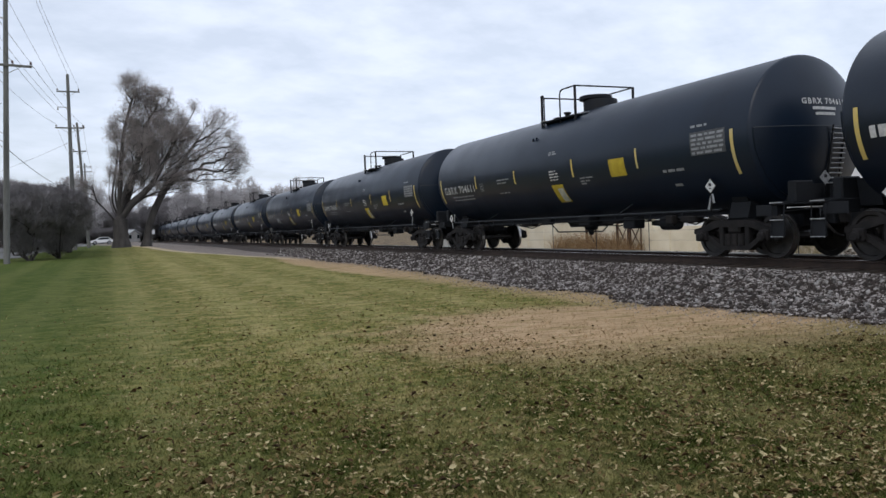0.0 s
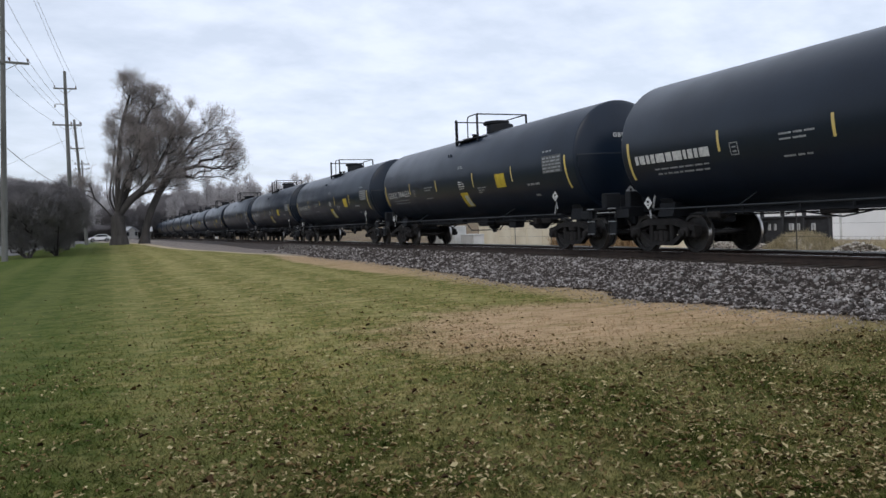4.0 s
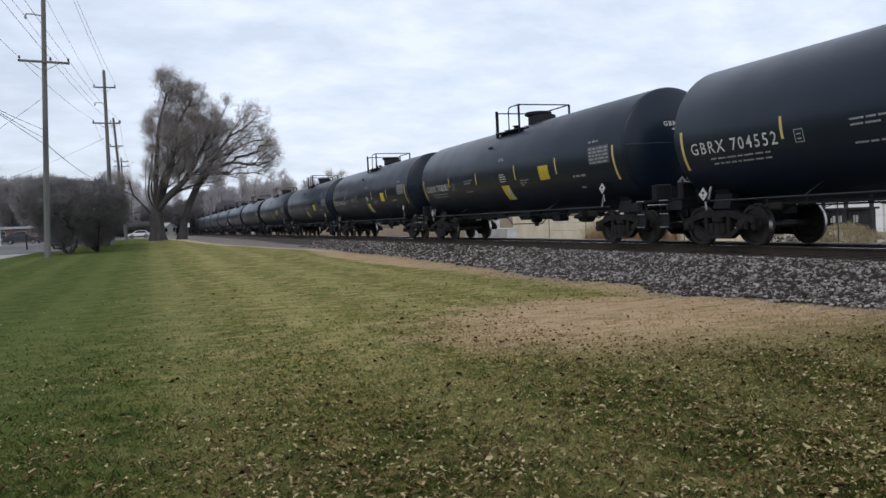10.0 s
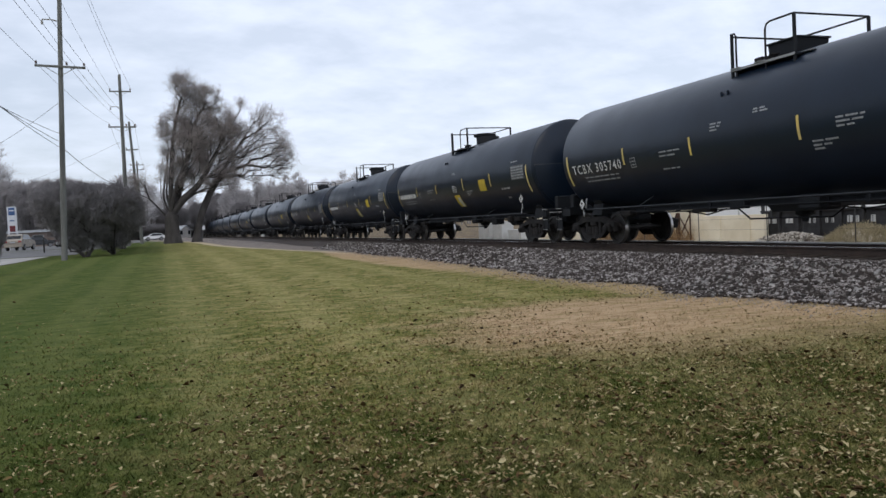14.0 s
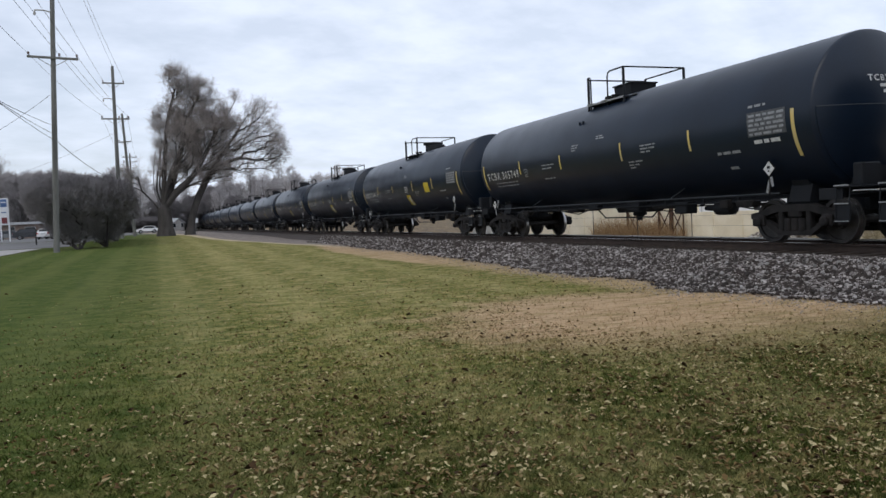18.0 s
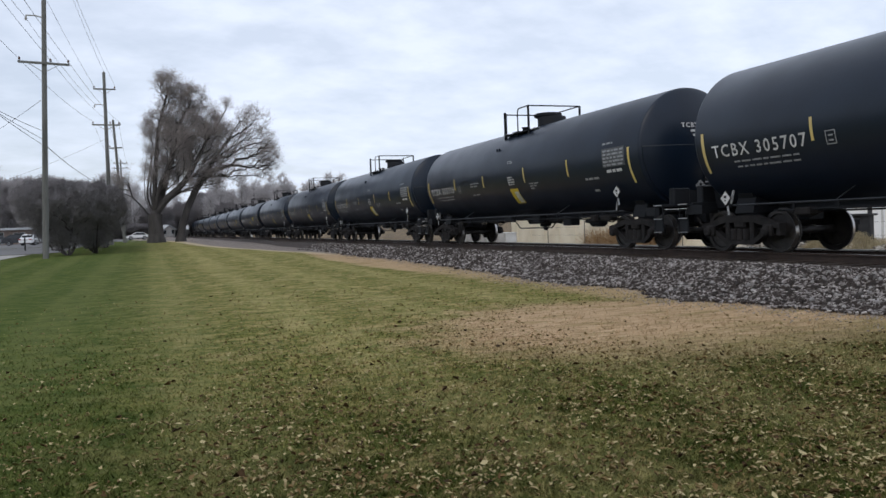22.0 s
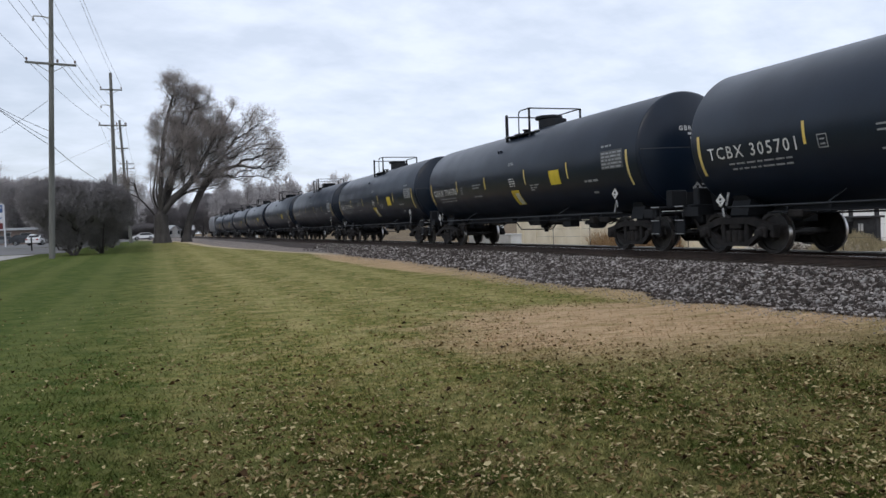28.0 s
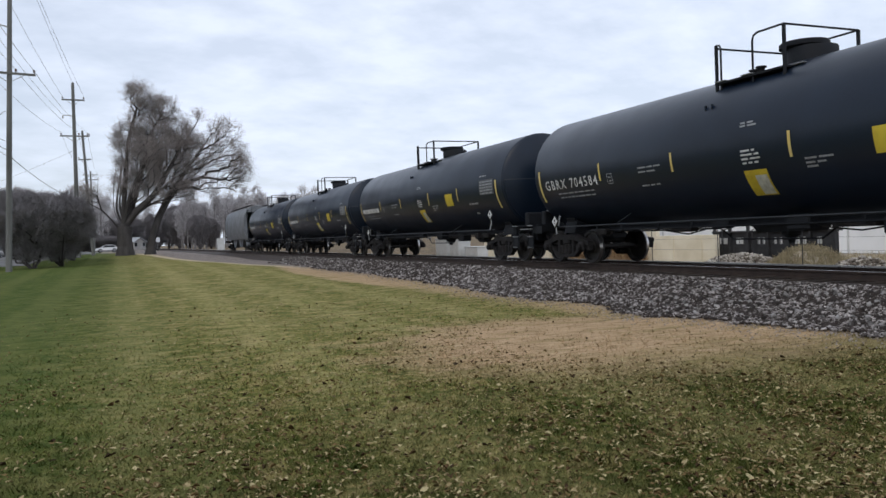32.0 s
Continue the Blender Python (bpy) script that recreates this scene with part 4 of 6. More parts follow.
def hopper_wagon():
    car = thing("hopper_wagon", "grey covered hopper wagon at the end of the train", "train wagon")
    sec = [(-1.30, 1.25), (-1.56, 1.9), (-1.60, 2.8), (-1.52, 3.6), (-1.25, 4.15), (-0.7, 4.42), (0, 4.48), (0.7, 4.42), (1.25, 4.15), (1.52, 3.6), (1.60, 2.8), (1.56, 1.9), (1.30, 1.25)]
    part("body", Geo().prism(sec, -7.1, 7.1, "y"), HOPPER, car, smooth=40)
    for s in (-1, 1):
        part("slope_sheet", Geo().prism([(s * 7.1, 3.9), (s * 7.1, 1.3), (s * 5.6, 1.1), (s * 5.6, 3.9)], -1.2, 1.2, "x"), HOPPER, car)
        part("end_frame", Geo().box((0, s * 8.0, 1.05), (2.9, 1.9, 0.22), 0.03).box((0, s * 8.5, 0.9), (0.4, 1.0, 0.3), 0.03), BLACK_FRAME, car)
        for x in (-1.35, 1.35):
            part("end_post", Geo().tube([(x, s * 8.2, 1.1), (x * 0.95, s * 7.2, 3.9)], 0.05, 6), BLACK_FRAME, car)
        lad = Geo()
        for x in (-1.42, -0.98):
            lad.tube([(x, s * 8.35, 0.9), (x, s * 8.35, 4.3)], 0.02, 6)
        for r in range(8):
            lad.tube([(-1.42, s * 8.35, 1.2 + 0.4 * r), (-0.98, s * 8.35, 1.2 + 0.4 * r)], 0.014, 5)
        part("ladder", lad, BLACK_FRAME, car)
        bg = thing("bogie", "", "")
        bg.parent, bg.matrix_basis = car, pose(0, s * 7.0, 0)
        bogie_parts(bg)
    for y in (-4.6, 0, 4.6):
        part("discharge_chute", Geo().prism([(y - 1.9, 1.3), (y + 1.9, 1.3), (y + 0.6, 0.45), (y - 0.6, 0.45)], -0.9, 0.9, "x"), HOPPER, car)
    for y in (-4.5, -1.5, 1.5, 4.5):
        part("roof_hatch", Geo().box((0, y, 4.52), (0.6, 2.4, 0.14), 0.04), HOPPER, car)
    walkway = Geo()
    for x in (-0.75, 0.75):
        walkway.box((x, 0, 4.56), (0.3, 14.4, 0.04))
    part("roof_walkway", walkway, BLACK_FRAME, car)
    return car


hopper = hopper_wagon()
hopper.matrix_basis = pose(TRACK_X, wagon_y(LAST + 1, 0), RAIL_Z)
train.append((LAST + 1, hopper))

# ---- bare trees ----


def rods(p0, p1, r0, r1):
    """Many thin three-sided rods, as arrays of vertices and faces."""
    d = p1 - p0
    d /= np.linalg.norm(d, axis=1)[:, None] + 1e-9
    ref = np.where(np.abs(d[:, 2:3]) < 0.9, np.array([[0, 0, 1.0]]), np.array([[1.0, 0, 0]]))
    a = np.cross(d, ref)
    a /= np.linalg.norm(a, axis=1)[:, None] + 1e-9
    b = np.cross(d, a)
    ring = [math.cos(w) * a + math.sin(w) * b for w in (0, 2.094, 4.189)]
    v = np.stack([p0 + r0[:, None] * q for q in ring] + [p1 + r1[:, None] * q for q in ring], 1)
    base = (np.arange(len(p0)) * 6)[:, None, None]
    f = np.array([[0, 1, 4, 3], [1, 2, 5, 4], [2, 0, 3, 5]])[None] + base
    return v.reshape(-1, 3), f.reshape(-1, 4)


def grow(rng, stems, blobs, n_targets, step=0.7, tip=0.012, up=0.25, root=0.9, thrift=0.45):
    """A skeleton: stems are lists of points; blobs (centre, radii, weight) fill with branch ends, each joined to the wood that gives it the shortest way to the root."""
    pos, par, way = np.zeros((40000, 3)), np.full(40000, -1), np.zeros(40000)
    count = [0]

    def put(p, k):
        i = count[0]
        pos[i], par[i] = p, k
        way[i] = 0.0 if k < 0 else way[k] + float(np.linalg.norm(p - pos[k]))
        count[0] += 1
        return i

    for st in stems:
        pts = [np.array(p, dtype=float) for p in st]
        last = -1 if not count[0] else int(np.argmin(np.linalg.norm(pos[:count[0]] - pts[0], axis=1)))
        if last < 0:
            last = put(pts[0], -1)
        for i, (a, b) in enumerate(zip(pts[:-1], pts[1:])):
            before, after = pts[max(i - 1, 0)], pts[min(i + 2, len(pts) - 1)]
            n = max(1, int(np.linalg.norm(b - a) / step))
            for k in range(1, n + 1):
                s = k / n
                p = 0.5 * (2 * a + (b - before) * s + (2 * before - 5 * a + 4 * b - after) * s * s + (3 * a - before - 3 * b + after) * s ** 3)
                last = put(p, last)
    w = np.array([b[2] for b in blobs], dtype=float)
    pick = rng.choice(len(blobs), n_targets, p=w / w.sum())
    u = rng.normal(size=(n_targets, 3))
    u /= np.linalg.norm(u, axis=1)[:, None]
    rad = rng.uniform(0.1, 1, n_targets) ** 0.42
    targets = np.array([np.array(blobs[k][0]) + u[i] * rad[i] * np.array(blobs[k][1]) for i, k in enumerate(pick)])
    order = np.argsort(np.linalg.norm(targets - pos[0], axis=1))
    for t in targets[order]:
        P = pos[:count[0]]
        d = t - P
        cost = np.linalg.norm(d, axis=1) + thrift * way[:count[0]] + 1.0 * np.clip(-d[:, 2], 0, 9)
        cost[:3] += 50
        k = int(np.argmin(cost))
        here, dist = P[k].copy(), float(np.linalg.norm(d[k]))
        n = max(1, int(dist / step))
        bend = np.array([0, 0, 1.0]) * up * dist + rng.normal(0, 0.07 * dist, 3)
        last = k
        for i in range(1, n + 1):
            s = i / n
            last = put(here + (t - here) * s + bend * s * (1 - s), last)
    pos, par = pos[:count[0]].copy(), par[:count[0]].copy()
    ends = np.ones(len(pos), dtype=bool)
    ends[par[par >= 0]] = False
    load = ends.astype(float)
    for i in range(len(pos) - 1, -1, -1):
        if par[i] >= 0:
            load[par[i]] += load[i]
    power = math.log(root / tip) / math.log(max(load[0], 2))
    r = tip * load ** power
    for i in range(1, len(pos)):               # wood thins towards its end even where it does not fork
        r[i] = min(r[i], r[par[i]] * 0.985)
    return pos, par, np.maximum(r, tip)


def wood_mesh(name, pos, par, r, material, least=0.0):
    """Limbs as tapered six-sided rods along the skeleton."""
    keep = [i for i in range(len(pos)) if par[i] >= 0 and r[i] >= least]
    n = 6
    vs, fs = np.zeros((len(keep), 2 * n, 3)), []
    for q, i in enumerate(keep):
        a, b = pos[par[i]], pos[i]
        d = (b - a) / (np.linalg.norm(b - a) + 1e-9)
        ref = np.array([0, 0, 1.0]) if abs(d[2]) < 0.9 else np.array([1.0, 0, 0])
        e = np.cross(d, ref); e /= np.linalg.norm(e)
        g = np.cross(d, e)
        ra, rb = min(r[par[i]], r[i] * 1.25), r[i]
        for k in range(n):
            w = 2 * math.pi * k / n
            o = math.cos(w) * e + math.sin(w) * g
            vs[q, k], vs[q, n + k] = a - d * ra * 0.3 + ra * o, b + rb * o
        fs += [(q * 12 + k, q * 12 + (k + 1) % n, q * 12 + n + (k + 1) % n, q * 12 + n + k) for k in range(n)]
    return raw_mesh(name, vs.reshape(-1, 3), fs, material, True)


def flare(mesh, amount, height):
    """Spreads the foot of a trunk into buttressed roots."""
    for v in mesh.vertices:
        f = max(0.0, 1 - max(v.co.z, 0.0) / height) ** 2
        f *= amount * (1 + 0.5 * math.sin(3 * math.atan2(v.co.y, v.co.x) + 0.6))
        v.co.x, v.co.y = v.co.x * (1 + f), v.co.y * (1 + f)


def twig_mesh(name, rng, pos, par, r, material, each, length, thick, limit, sub=2, droop=0.0, stray=0.75, clump=0.0):
    """Fine twigs on the thin branches, each with side twigs."""
    idx = np.where(r <= limit)[0]
    if clump:                                  # bunches of twigs, with gaps between them
        thick_at = np.array([noise.noise(Vector(p) * 0.75) + 0.6 * noise.noise(Vector(p) * 1.9) for p in pos[idx]])
        idx = np.repeat(idx, np.maximum(1, np.round(each * (1 + clump * 2.2 * thick_at))).astype(int))
    else:
        idx = np.repeat(idx, each)
    n = len(idx)
    along = pos[idx] - pos[np.maximum(par[idx], 0)]
    along /= np.linalg.norm(along, axis=1)[:, None] + 1e-9
    d = along * 0.9 + rng.normal(0, stray, (n, 3)) + np.array([0, 0, 0.3 - droop])
    d /= np.linalg.norm(d, axis=1)[:, None]
    L = length * rng.uniform(0.45, 1.25, n)
    p0 = pos[idx] + rng.normal(0, 0.12, (n, 3)) * length
    p1 = p0 + d * L[:, None]
    P0, P1, R = [p0], [p1], [np.full(n, thick)]
    for k in range(sub):
        s = rng.uniform(0.2, 0.9, n)
        q0 = p0 + d * (L * s)[:, None]
        e = d + rng.normal(0, 0.7, (n, 3)) + np.array([0, 0, -droop])
        e /= np.linalg.norm(e, axis=1)[:, None]
        P0.append(q0); P1.append(q0 + e * (L * rng.uniform(0.35, 0.7, n))[:, None]); R.append(np.full(n, thick * 0.7))
    p0, p1, R = np.concatenate(P0), np.concatenate(P1), np.concatenate(R)
    return raw_mesh(name, *rods(p0, p1, R, R * 0.5), material)


def tree(name, label, meshes, m, group="", kind=""):
    t = thing(name, label, "tree", group, m)
    part("trunk", meshes[0], BARK, t)
    part("crown", meshes[1], TWIG, t)
    return t


rng = np.random.default_rng(11)
G0 = float(ground_z(1, 85))
# the large old tree: a short thick trunk, many upright limbs, and a crown that hangs over to the east
stems = [[(0, 0, -0.4), (0.05, 0, 1.0), (0, 0, 2.0), (0.05, 0, 2.9)],
         [(0.05, 0, 2.9), (-0.6, 0.3, 4.6), (-0.3, 0.4, 7.0), (0.2, 0.3, 9.6)],
         [(0.05, 0, 2.9), (0.1, -0.3, 5.2), (0.4, -0.4, 8.4), (0.8, -0.1, 11.6), (1.8, 0, 15.2)],
         [(0.05, 0, 2.9), (0.8, 0.5, 5.0), (1.8, 0.7, 8.2), (2.6, 0.5, 11.4), (3.8, 0.4, 14.0)],
         [(0, 0, 2.0), (-0.9, -0.3, 3.3), (-2.0, -0.5, 4.6), (-3.0, -0.4, 5.2), (-4.0, -0.3, 5.9)],
         [(-2.0, -0.5, 4.6), (-2.3, -0.3, 6.0), (-2.2, -0.2, 7.4)],
         [(0.05, 0, 2.9), (1.4, -0.6, 4.6), (2.9, -0.8, 6.0), (4.6, -0.7, 8.8), (5.8, -0.4, 11.0)],
         [(0.05, -0.1, 2.9), (0.5, -0.9, 5.4), (1.6, -1.4, 8.0), (3.2, -1.4, 10.6)],
         [(5.8, -0.4, 11.0), (6.7, -0.4, 12.2), (7.5, -0.3, 13.6)],
         [(1.4, -0.6, 4.6), (2.6, 0.3, 5.6), (4.4, 0.6, 7.2), (6.2, 0.5, 8.6)],
         [(0.05, 0, 2.9), (-0.3, 0.6, 5.4), (0.3, 1.2, 8.0), (1.2, 1.2, 11.0)],
         [(0.05, 0, 2.4), (-0.8, -0.3, 4.4), (-0.8, -0.3, 6.6), (-0.5, -0.2, 9.0)],
         [(0.05, 0, 2.6), (1.0, -0.4, 3.9), (2.2, -0.2, 4.9), (3.6, 0.2, 6.4), (5.2, 0.3, 7.4)],
         [(2.2, -0.2, 4.9), (3.4, -0.4, 5.4), (5.0, -0.3, 5.7), (6.8, -0.2, 6.0)]]
blobs = [((2.1, 0, 9.4), (2.4, 2.6, 2.9), 3.0), ((4.2, 0, 10.8), (2.9, 2.6, 2.6), 2.8), ((1.9, 0, 15.9), (1.5, 1.4, 1.5), 0.75), ((4.2, 0, 14.8), (1.5, 1.3, 1.2), 0.5), ((2.6, 0, 13.3), (2.2, 1.8, 1.9), 1.2), ((7.6, 0, 14.2), (0.4, 0.5, 0.6), 0.05), ((-3.2, 0, 6.1), (1.2, 1.0, 1.0), 0.28), ((0.7, 0, 6.6), (1.8, 1.8, 1.3), 0.4), ((5.4, 0, 7.8), (2.0, 1.8, 1.7), 0.55), ((6.6, 0, 10.2), (2.1, 1.9, 2.3), 0.9), ((3.6, 0, 6.6), (2.4, 1.8, 1.6), 1.0), ((6.2, 0, 6.4), (2.0, 1.5, 1.3), 0.3), ((0.2, 0, 8.0), (1.0, 1.2, 2.2), 0.6), ((0.5, 0, 11.4), (1.2, 1.3, 2.2), 0.8), ((5.6, 0, 12.6), (1.8, 1.5, 1.3), 0.7)]
sk = grow(rng, stems, blobs, 3400, 0.6, 0.012, 0.12, 0.82, 0.35)
old_tree = (wood_mesh("trunk", *sk, BARK, 0.0), twig_mesh("crown", rng, *sk, TWIG, 8, 0.72, 0.0072, 0.03, 3, 0.0, 0.95, 1.0))
flare(old_tree[0], 0.30, 1.3)
tree("old_tree", "large bare old tree with a dense crown of fine twigs", old_tree, pose(0.95, 85, G0))
# its neighbour leans over the track on one long limb
stems = [[(0, 0, -0.4), (0.35, 0, 1.6), (1.0, 0, 3.6), (2.0, 0, 5.6)],
         [(2.0, 0, 5.6), (3.0, 0.2, 7.2), (4.1, 0.2, 8.8), (5.4, 0.1, 10.6), (6.6, 0, 12.4)],
         [(4.8, 0.2, 8.4), (6.6, 0.3, 9.6), (8.6, 0.2, 10.2), (10.4, 0, 9.6)],
         [(2.0, 0, 5.6), (2.5, 0.4, 7.6), (3.4, 0.4, 9.8), (4.4, 0.3, 11.4)],
         [(3.4, 0.2, 7.0), (5.4, -0.4, 7.8), (7.4, -0.5, 7.5)]]
blobs = [((8.2, 0, 10.0), (2.2, 2.0, 2.2), 1.7), ((7.9, 0, 12.7), (1.9, 1.5, 1.5), 0.9), ((5.4, 0, 10.3), (2.3, 1.8, 2.2), 1.0), ((9.4, 0, 8.6), (1.3, 1.2, 1.4), 0.6), ((3.4, 0, 9.0), (1.6, 1.5, 2.0), 0.5), ((5.8, 0, 7.4), (2.2, 1.6, 1.5), 0.8), ((8.6, 0, 7.4), (1.8, 1.3, 1.1), 0.5), ((9.4, 0, 9.2), (1.0, 1.1, 1.6), 0.4)]
sk = grow(rng, stems, blobs, 950, 0.6, 0.012, 0.10, 0.43, 0.35)
leaning_tree = (wood_mesh("trunk", *sk, BARK, 0.0), twig_mesh("crown", rng, *sk, TWIG, 5, 0.75, 0.0075, 0.03, 3, 0.15, 0.95, 1.0))
flare(leaning_tree[0], 0.5, 1.1)
tree("leaning_tree", "bare tree leaning on a long arching limb", leaning_tree, pose(3.25, 85.6, G0))


BUSH_STEM = mat("dark_bush_stems", (0.075, 0.063, 0.060), (0.04, 0.034, 0.033), 2, 0.9, bump=0.4)


def bush_meshes(rng, w, d, h, n, material, thick, stem_count=9):
    stems = []
    for k in range(stem_count):
        a = rng.uniform(0, 6.283)
        q = rng.uniform(0.05, 0.24)
        x, y = w * 0.22 * math.cos(a) * q * 2, d * 0.22 * math.sin(a) * q * 2
        stems.append([(x, y, -0.1), (x * 1.7, y * 1.7, h * 0.22), (x * 2.6, y * 2.6, h * 0.5)])
    blobs = [((0, 0, h * 0.66), (w * 0.5, d * 0.5, h * 0.32), 3.0), ((-w * 0.22, 0, h * 0.70), (w * 0.28, d * 0.4, h * 0.28), 1.2), ((w * 0.20, 0, h * 0.68), (w * 0.30, d * 0.4, h * 0.29), 1.2), ((0, 0, h * 0.42), (w * 0.32, d * 0.32, h * 0.18), 0.9), ((0, 0, h * 0.24), (w * 0.20, d * 0.20, h * 0.15), 0.5)]
    sk = grow(rng, stems, blobs, n, 0.45, 0.012, 0.1, 0.15, 0.3)
    return wood_mesh("trunk", *sk, BUSH_STEM, 0.0), twig_mesh("crown", rng, *sk, material, 24, 0.5, thick, 0.03, 2)


def bush(label, meshes, m, scale=(1, 1, 1), group=""):
    b = thing("bush", label, "bush", group, m)
    b.scale = scale
    part("trunk", meshes[0], BUSH_STEM, b)
    part("crown", meshes[1], TWIG_DARK, b)
    return b


rng = np.random.default_rng(5)
big_bush = bush_meshes(rng, 5.2, 4.2, 5.3, 1250, TWIG_DARK, 0.0145)
bush("tall dense leafless bush, dark grey-brown, many stemmed", big_bush, pose(-5.2, 58.5, float(ground_z(-5, 58)), 0, 0, 20), (1.05, 1.0, 0.93), "bushes along the road")
bush("dense leafless bush in a row beside the road", big_bush, pose(-3.5, 60.5, float(ground_z(-3, 60)), 0, 0, 130), (0.95, 0.95, 0.92), "bushes along the road")
bush("dense leafless bush in a row beside the road", big_bush, pose(-3.7, 67.0, float(ground_z(-3, 67)), 0, 0, 250), (1.0, 1.0, 0.86), "bushes along the road")
bush("dense leafless bush in a row beside the road", big_bush, pose(-3.6, 74.0, float(ground_z(-3, 74)), 0, 0, 70), (1.0, 1.0, 0.75), "bushes along the road")
bush("dense leafless bush in a row beside the road", big_bush, pose(-8.8, 84.0, float(ground_z(-9, 84)), 0, 0, 10), (1.1, 1.1, 1.15), "bushes along the road")
bush("dense leafless bush in a row beside the road", big_bush, pose(-8.2, 90.0, float(ground_z(-8, 90)), 0, 0, 200), (1.2, 1.1, 1.2), "bushes along the road")
bush("slender brownish leafless shrub at the lawn's edge", big_bush, pose(-6.95, 38.0, float(ground_z(-7, 38)), 0, 0, 70), (0.26, 0.26, 0.54))
# thick growth at the bend far down the line
for x, y, s, h in ((17.8, 300, 2.0, 2.5), (21.0, 306, 2.0, 2.9), (24.4, 300, 2.0, 2.8), (27.6, 310, 2.0, 2.6), (18.6, 196, 1.1, 1.5), (22.0, 206, 1.2, 1.4), (10.0, 222, 1.2, 1.75), (3.4, 218, 1.5, 1.5), (18.6, 262, 1.4, 2.2), (22.0, 268, 1.6, 2.6), (26.4, 275, 1.7, 2.5), (30.5, 280, 1.7, 2.1), (-1.5, 190, 1.5, 0.62), (-5.5, 195, 1.6, 0.7), (0.8, 230, 1.7, 1.5)):
    bush("dense leafless thicket beside the line, grey-brown", big_bush, pose(x, y, float(ground_z(x, y)), 0, 0, x * 37), (s, s, h), "thickets down the line")

for k in range(13):
    x = -16 + k * 2.1
    y = 226 + 5 * math.sin(k * 2.3)
    bush("dense leafless thicket beside the line, grey-brown", big_bush, pose(x, y, float(ground_z(x, y)), 0, 0, k * 71), (1.5, 1.5, 0.42 + 0.3 * math.sin(k * 1.7) ** 2), "thickets down the line")

# an overgrown hedge behind the car park, haze painted into its twigs
hedge_bush = bush_meshes(np.random.default_rng(15), 5.2, 4.2, 5.3, 700, TWIG_HEDGE, 0.024)
for k in range(16):
    x, y = -37.5 + 1.55 * k, 186 + 5 * math.sin(k * 2.1)
    bush("dense overgrown hedge bush behind the car park, paled by painted haze", hedge_bush, pose(x, y, float(ground_z(x, y)), 0, 0, k * 83), (1.3, 1.2, 1.7 + 0.5 * math.sin(k * 1.3) ** 2), "hedge behind the car park")
    x, y = -35.5 + 1.4 * k, 176 + 2 * math.sin(k * 1.7)
    bush("dense overgrown hedge bush behind the car park, paled by painted haze", hedge_bush, pose(x, y, float(ground_z(x, y)), 0, 0, k * 59), (1.3, 1.2, 2.15 + 0.3 * math.sin(k * 2.3) ** 2), "hedge behind the car park")

# bare woods behind everything
wood_kinds = []
for k in range(5):
    rng = np.random.default_rng(40 + k)
    h = 15 + 1.2 * k
    stems = [[(0, 0, -0.4), (rng.normal(0, .2), 0, h * 0.25), (rng.normal(0, .4), 0, h * 0.55), (rng.normal(0, .5), 0, h * 0.8)]]
    if k % 2:
        stems.append([(0, 0, h * 0.2), (1.0, 0.3, h * 0.45), (1.6, 0.2, h * 0.7)])
    blobs = [((0, 0, h * 0.60), (1.7 + 0.2 * k, 1.9, h * 0.38), 2.0), ((0.4, 0, h * 0.86), (1.2, 1.2, h * 0.16), 0.8)]
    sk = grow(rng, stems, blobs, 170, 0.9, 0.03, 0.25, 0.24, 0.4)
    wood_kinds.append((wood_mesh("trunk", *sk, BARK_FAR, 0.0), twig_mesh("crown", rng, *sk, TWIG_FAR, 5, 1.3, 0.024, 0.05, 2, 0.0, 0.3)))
rng = np.random.default_rng(77)
spots = []
for k in range(84):                           # east of the line
    x = 17 + k * 0.86 + rng.uniform(-1.0, 1.0)
    spots.append((x, 222 + rng.uniform(-6, 40), rng.uniform(0.74, 0.88)))
for k in range(14):
    spots.append((90 + k * 5 + rng.uniform(-1.2, 1.2), 215 + rng.uniform(-10, 40), rng.uniform(0.85, 1.0)))
for k in range(96):                          # west, behind the car park
    x = -78 + k * 0.8 + rng.uniform(-1, 1)
    spots.append((x, 205 + rng.uniform(-8, 45), rng.uniform(0.70, 0.86) + (0.3 if x < -42 else 0)))
spots += [(-37.0, 214, 1.3), (-34.2, 210, 1.2), (-39.2, 217, 1.35)]
for k in range(26):
    spots.append((-14 + k * 0.92 + rng.uniform(-0.6, 0.6), 240 + rng.uniform(-8, 30), rng.uniform(0.62, 0.85)))
for k in range(26):                           # far down the line, both sides
    x = (-8 + k * 1.0) if k < 13 else (19 + (k - 13) * 3)
    spots.append((x, 330 + rng.uniform(-30, 40), rng.uniform(0.9, 1.15)))
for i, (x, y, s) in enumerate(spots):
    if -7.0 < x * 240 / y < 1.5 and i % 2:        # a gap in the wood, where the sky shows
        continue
    t = tree("woodland_tree", "bare woodland tree in a distant wood, greyed by painted haze", wood_kinds[i % 5], pose(x, y, float(ground_z(x, y)) - 0.1, 0, 0, rng.uniform(0, 360)), "trees of the distant woods")
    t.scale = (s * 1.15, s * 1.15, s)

# ---- utility poles and cables ----


def catenary(a, b, sag, n=14):
    a, b = Vector(a), Vector(b)
    return [a.lerp(b, i / n) - Vector((0, 0, 4 * sag * (i / n) * (1 - i / n))) for i in range(n + 1)]


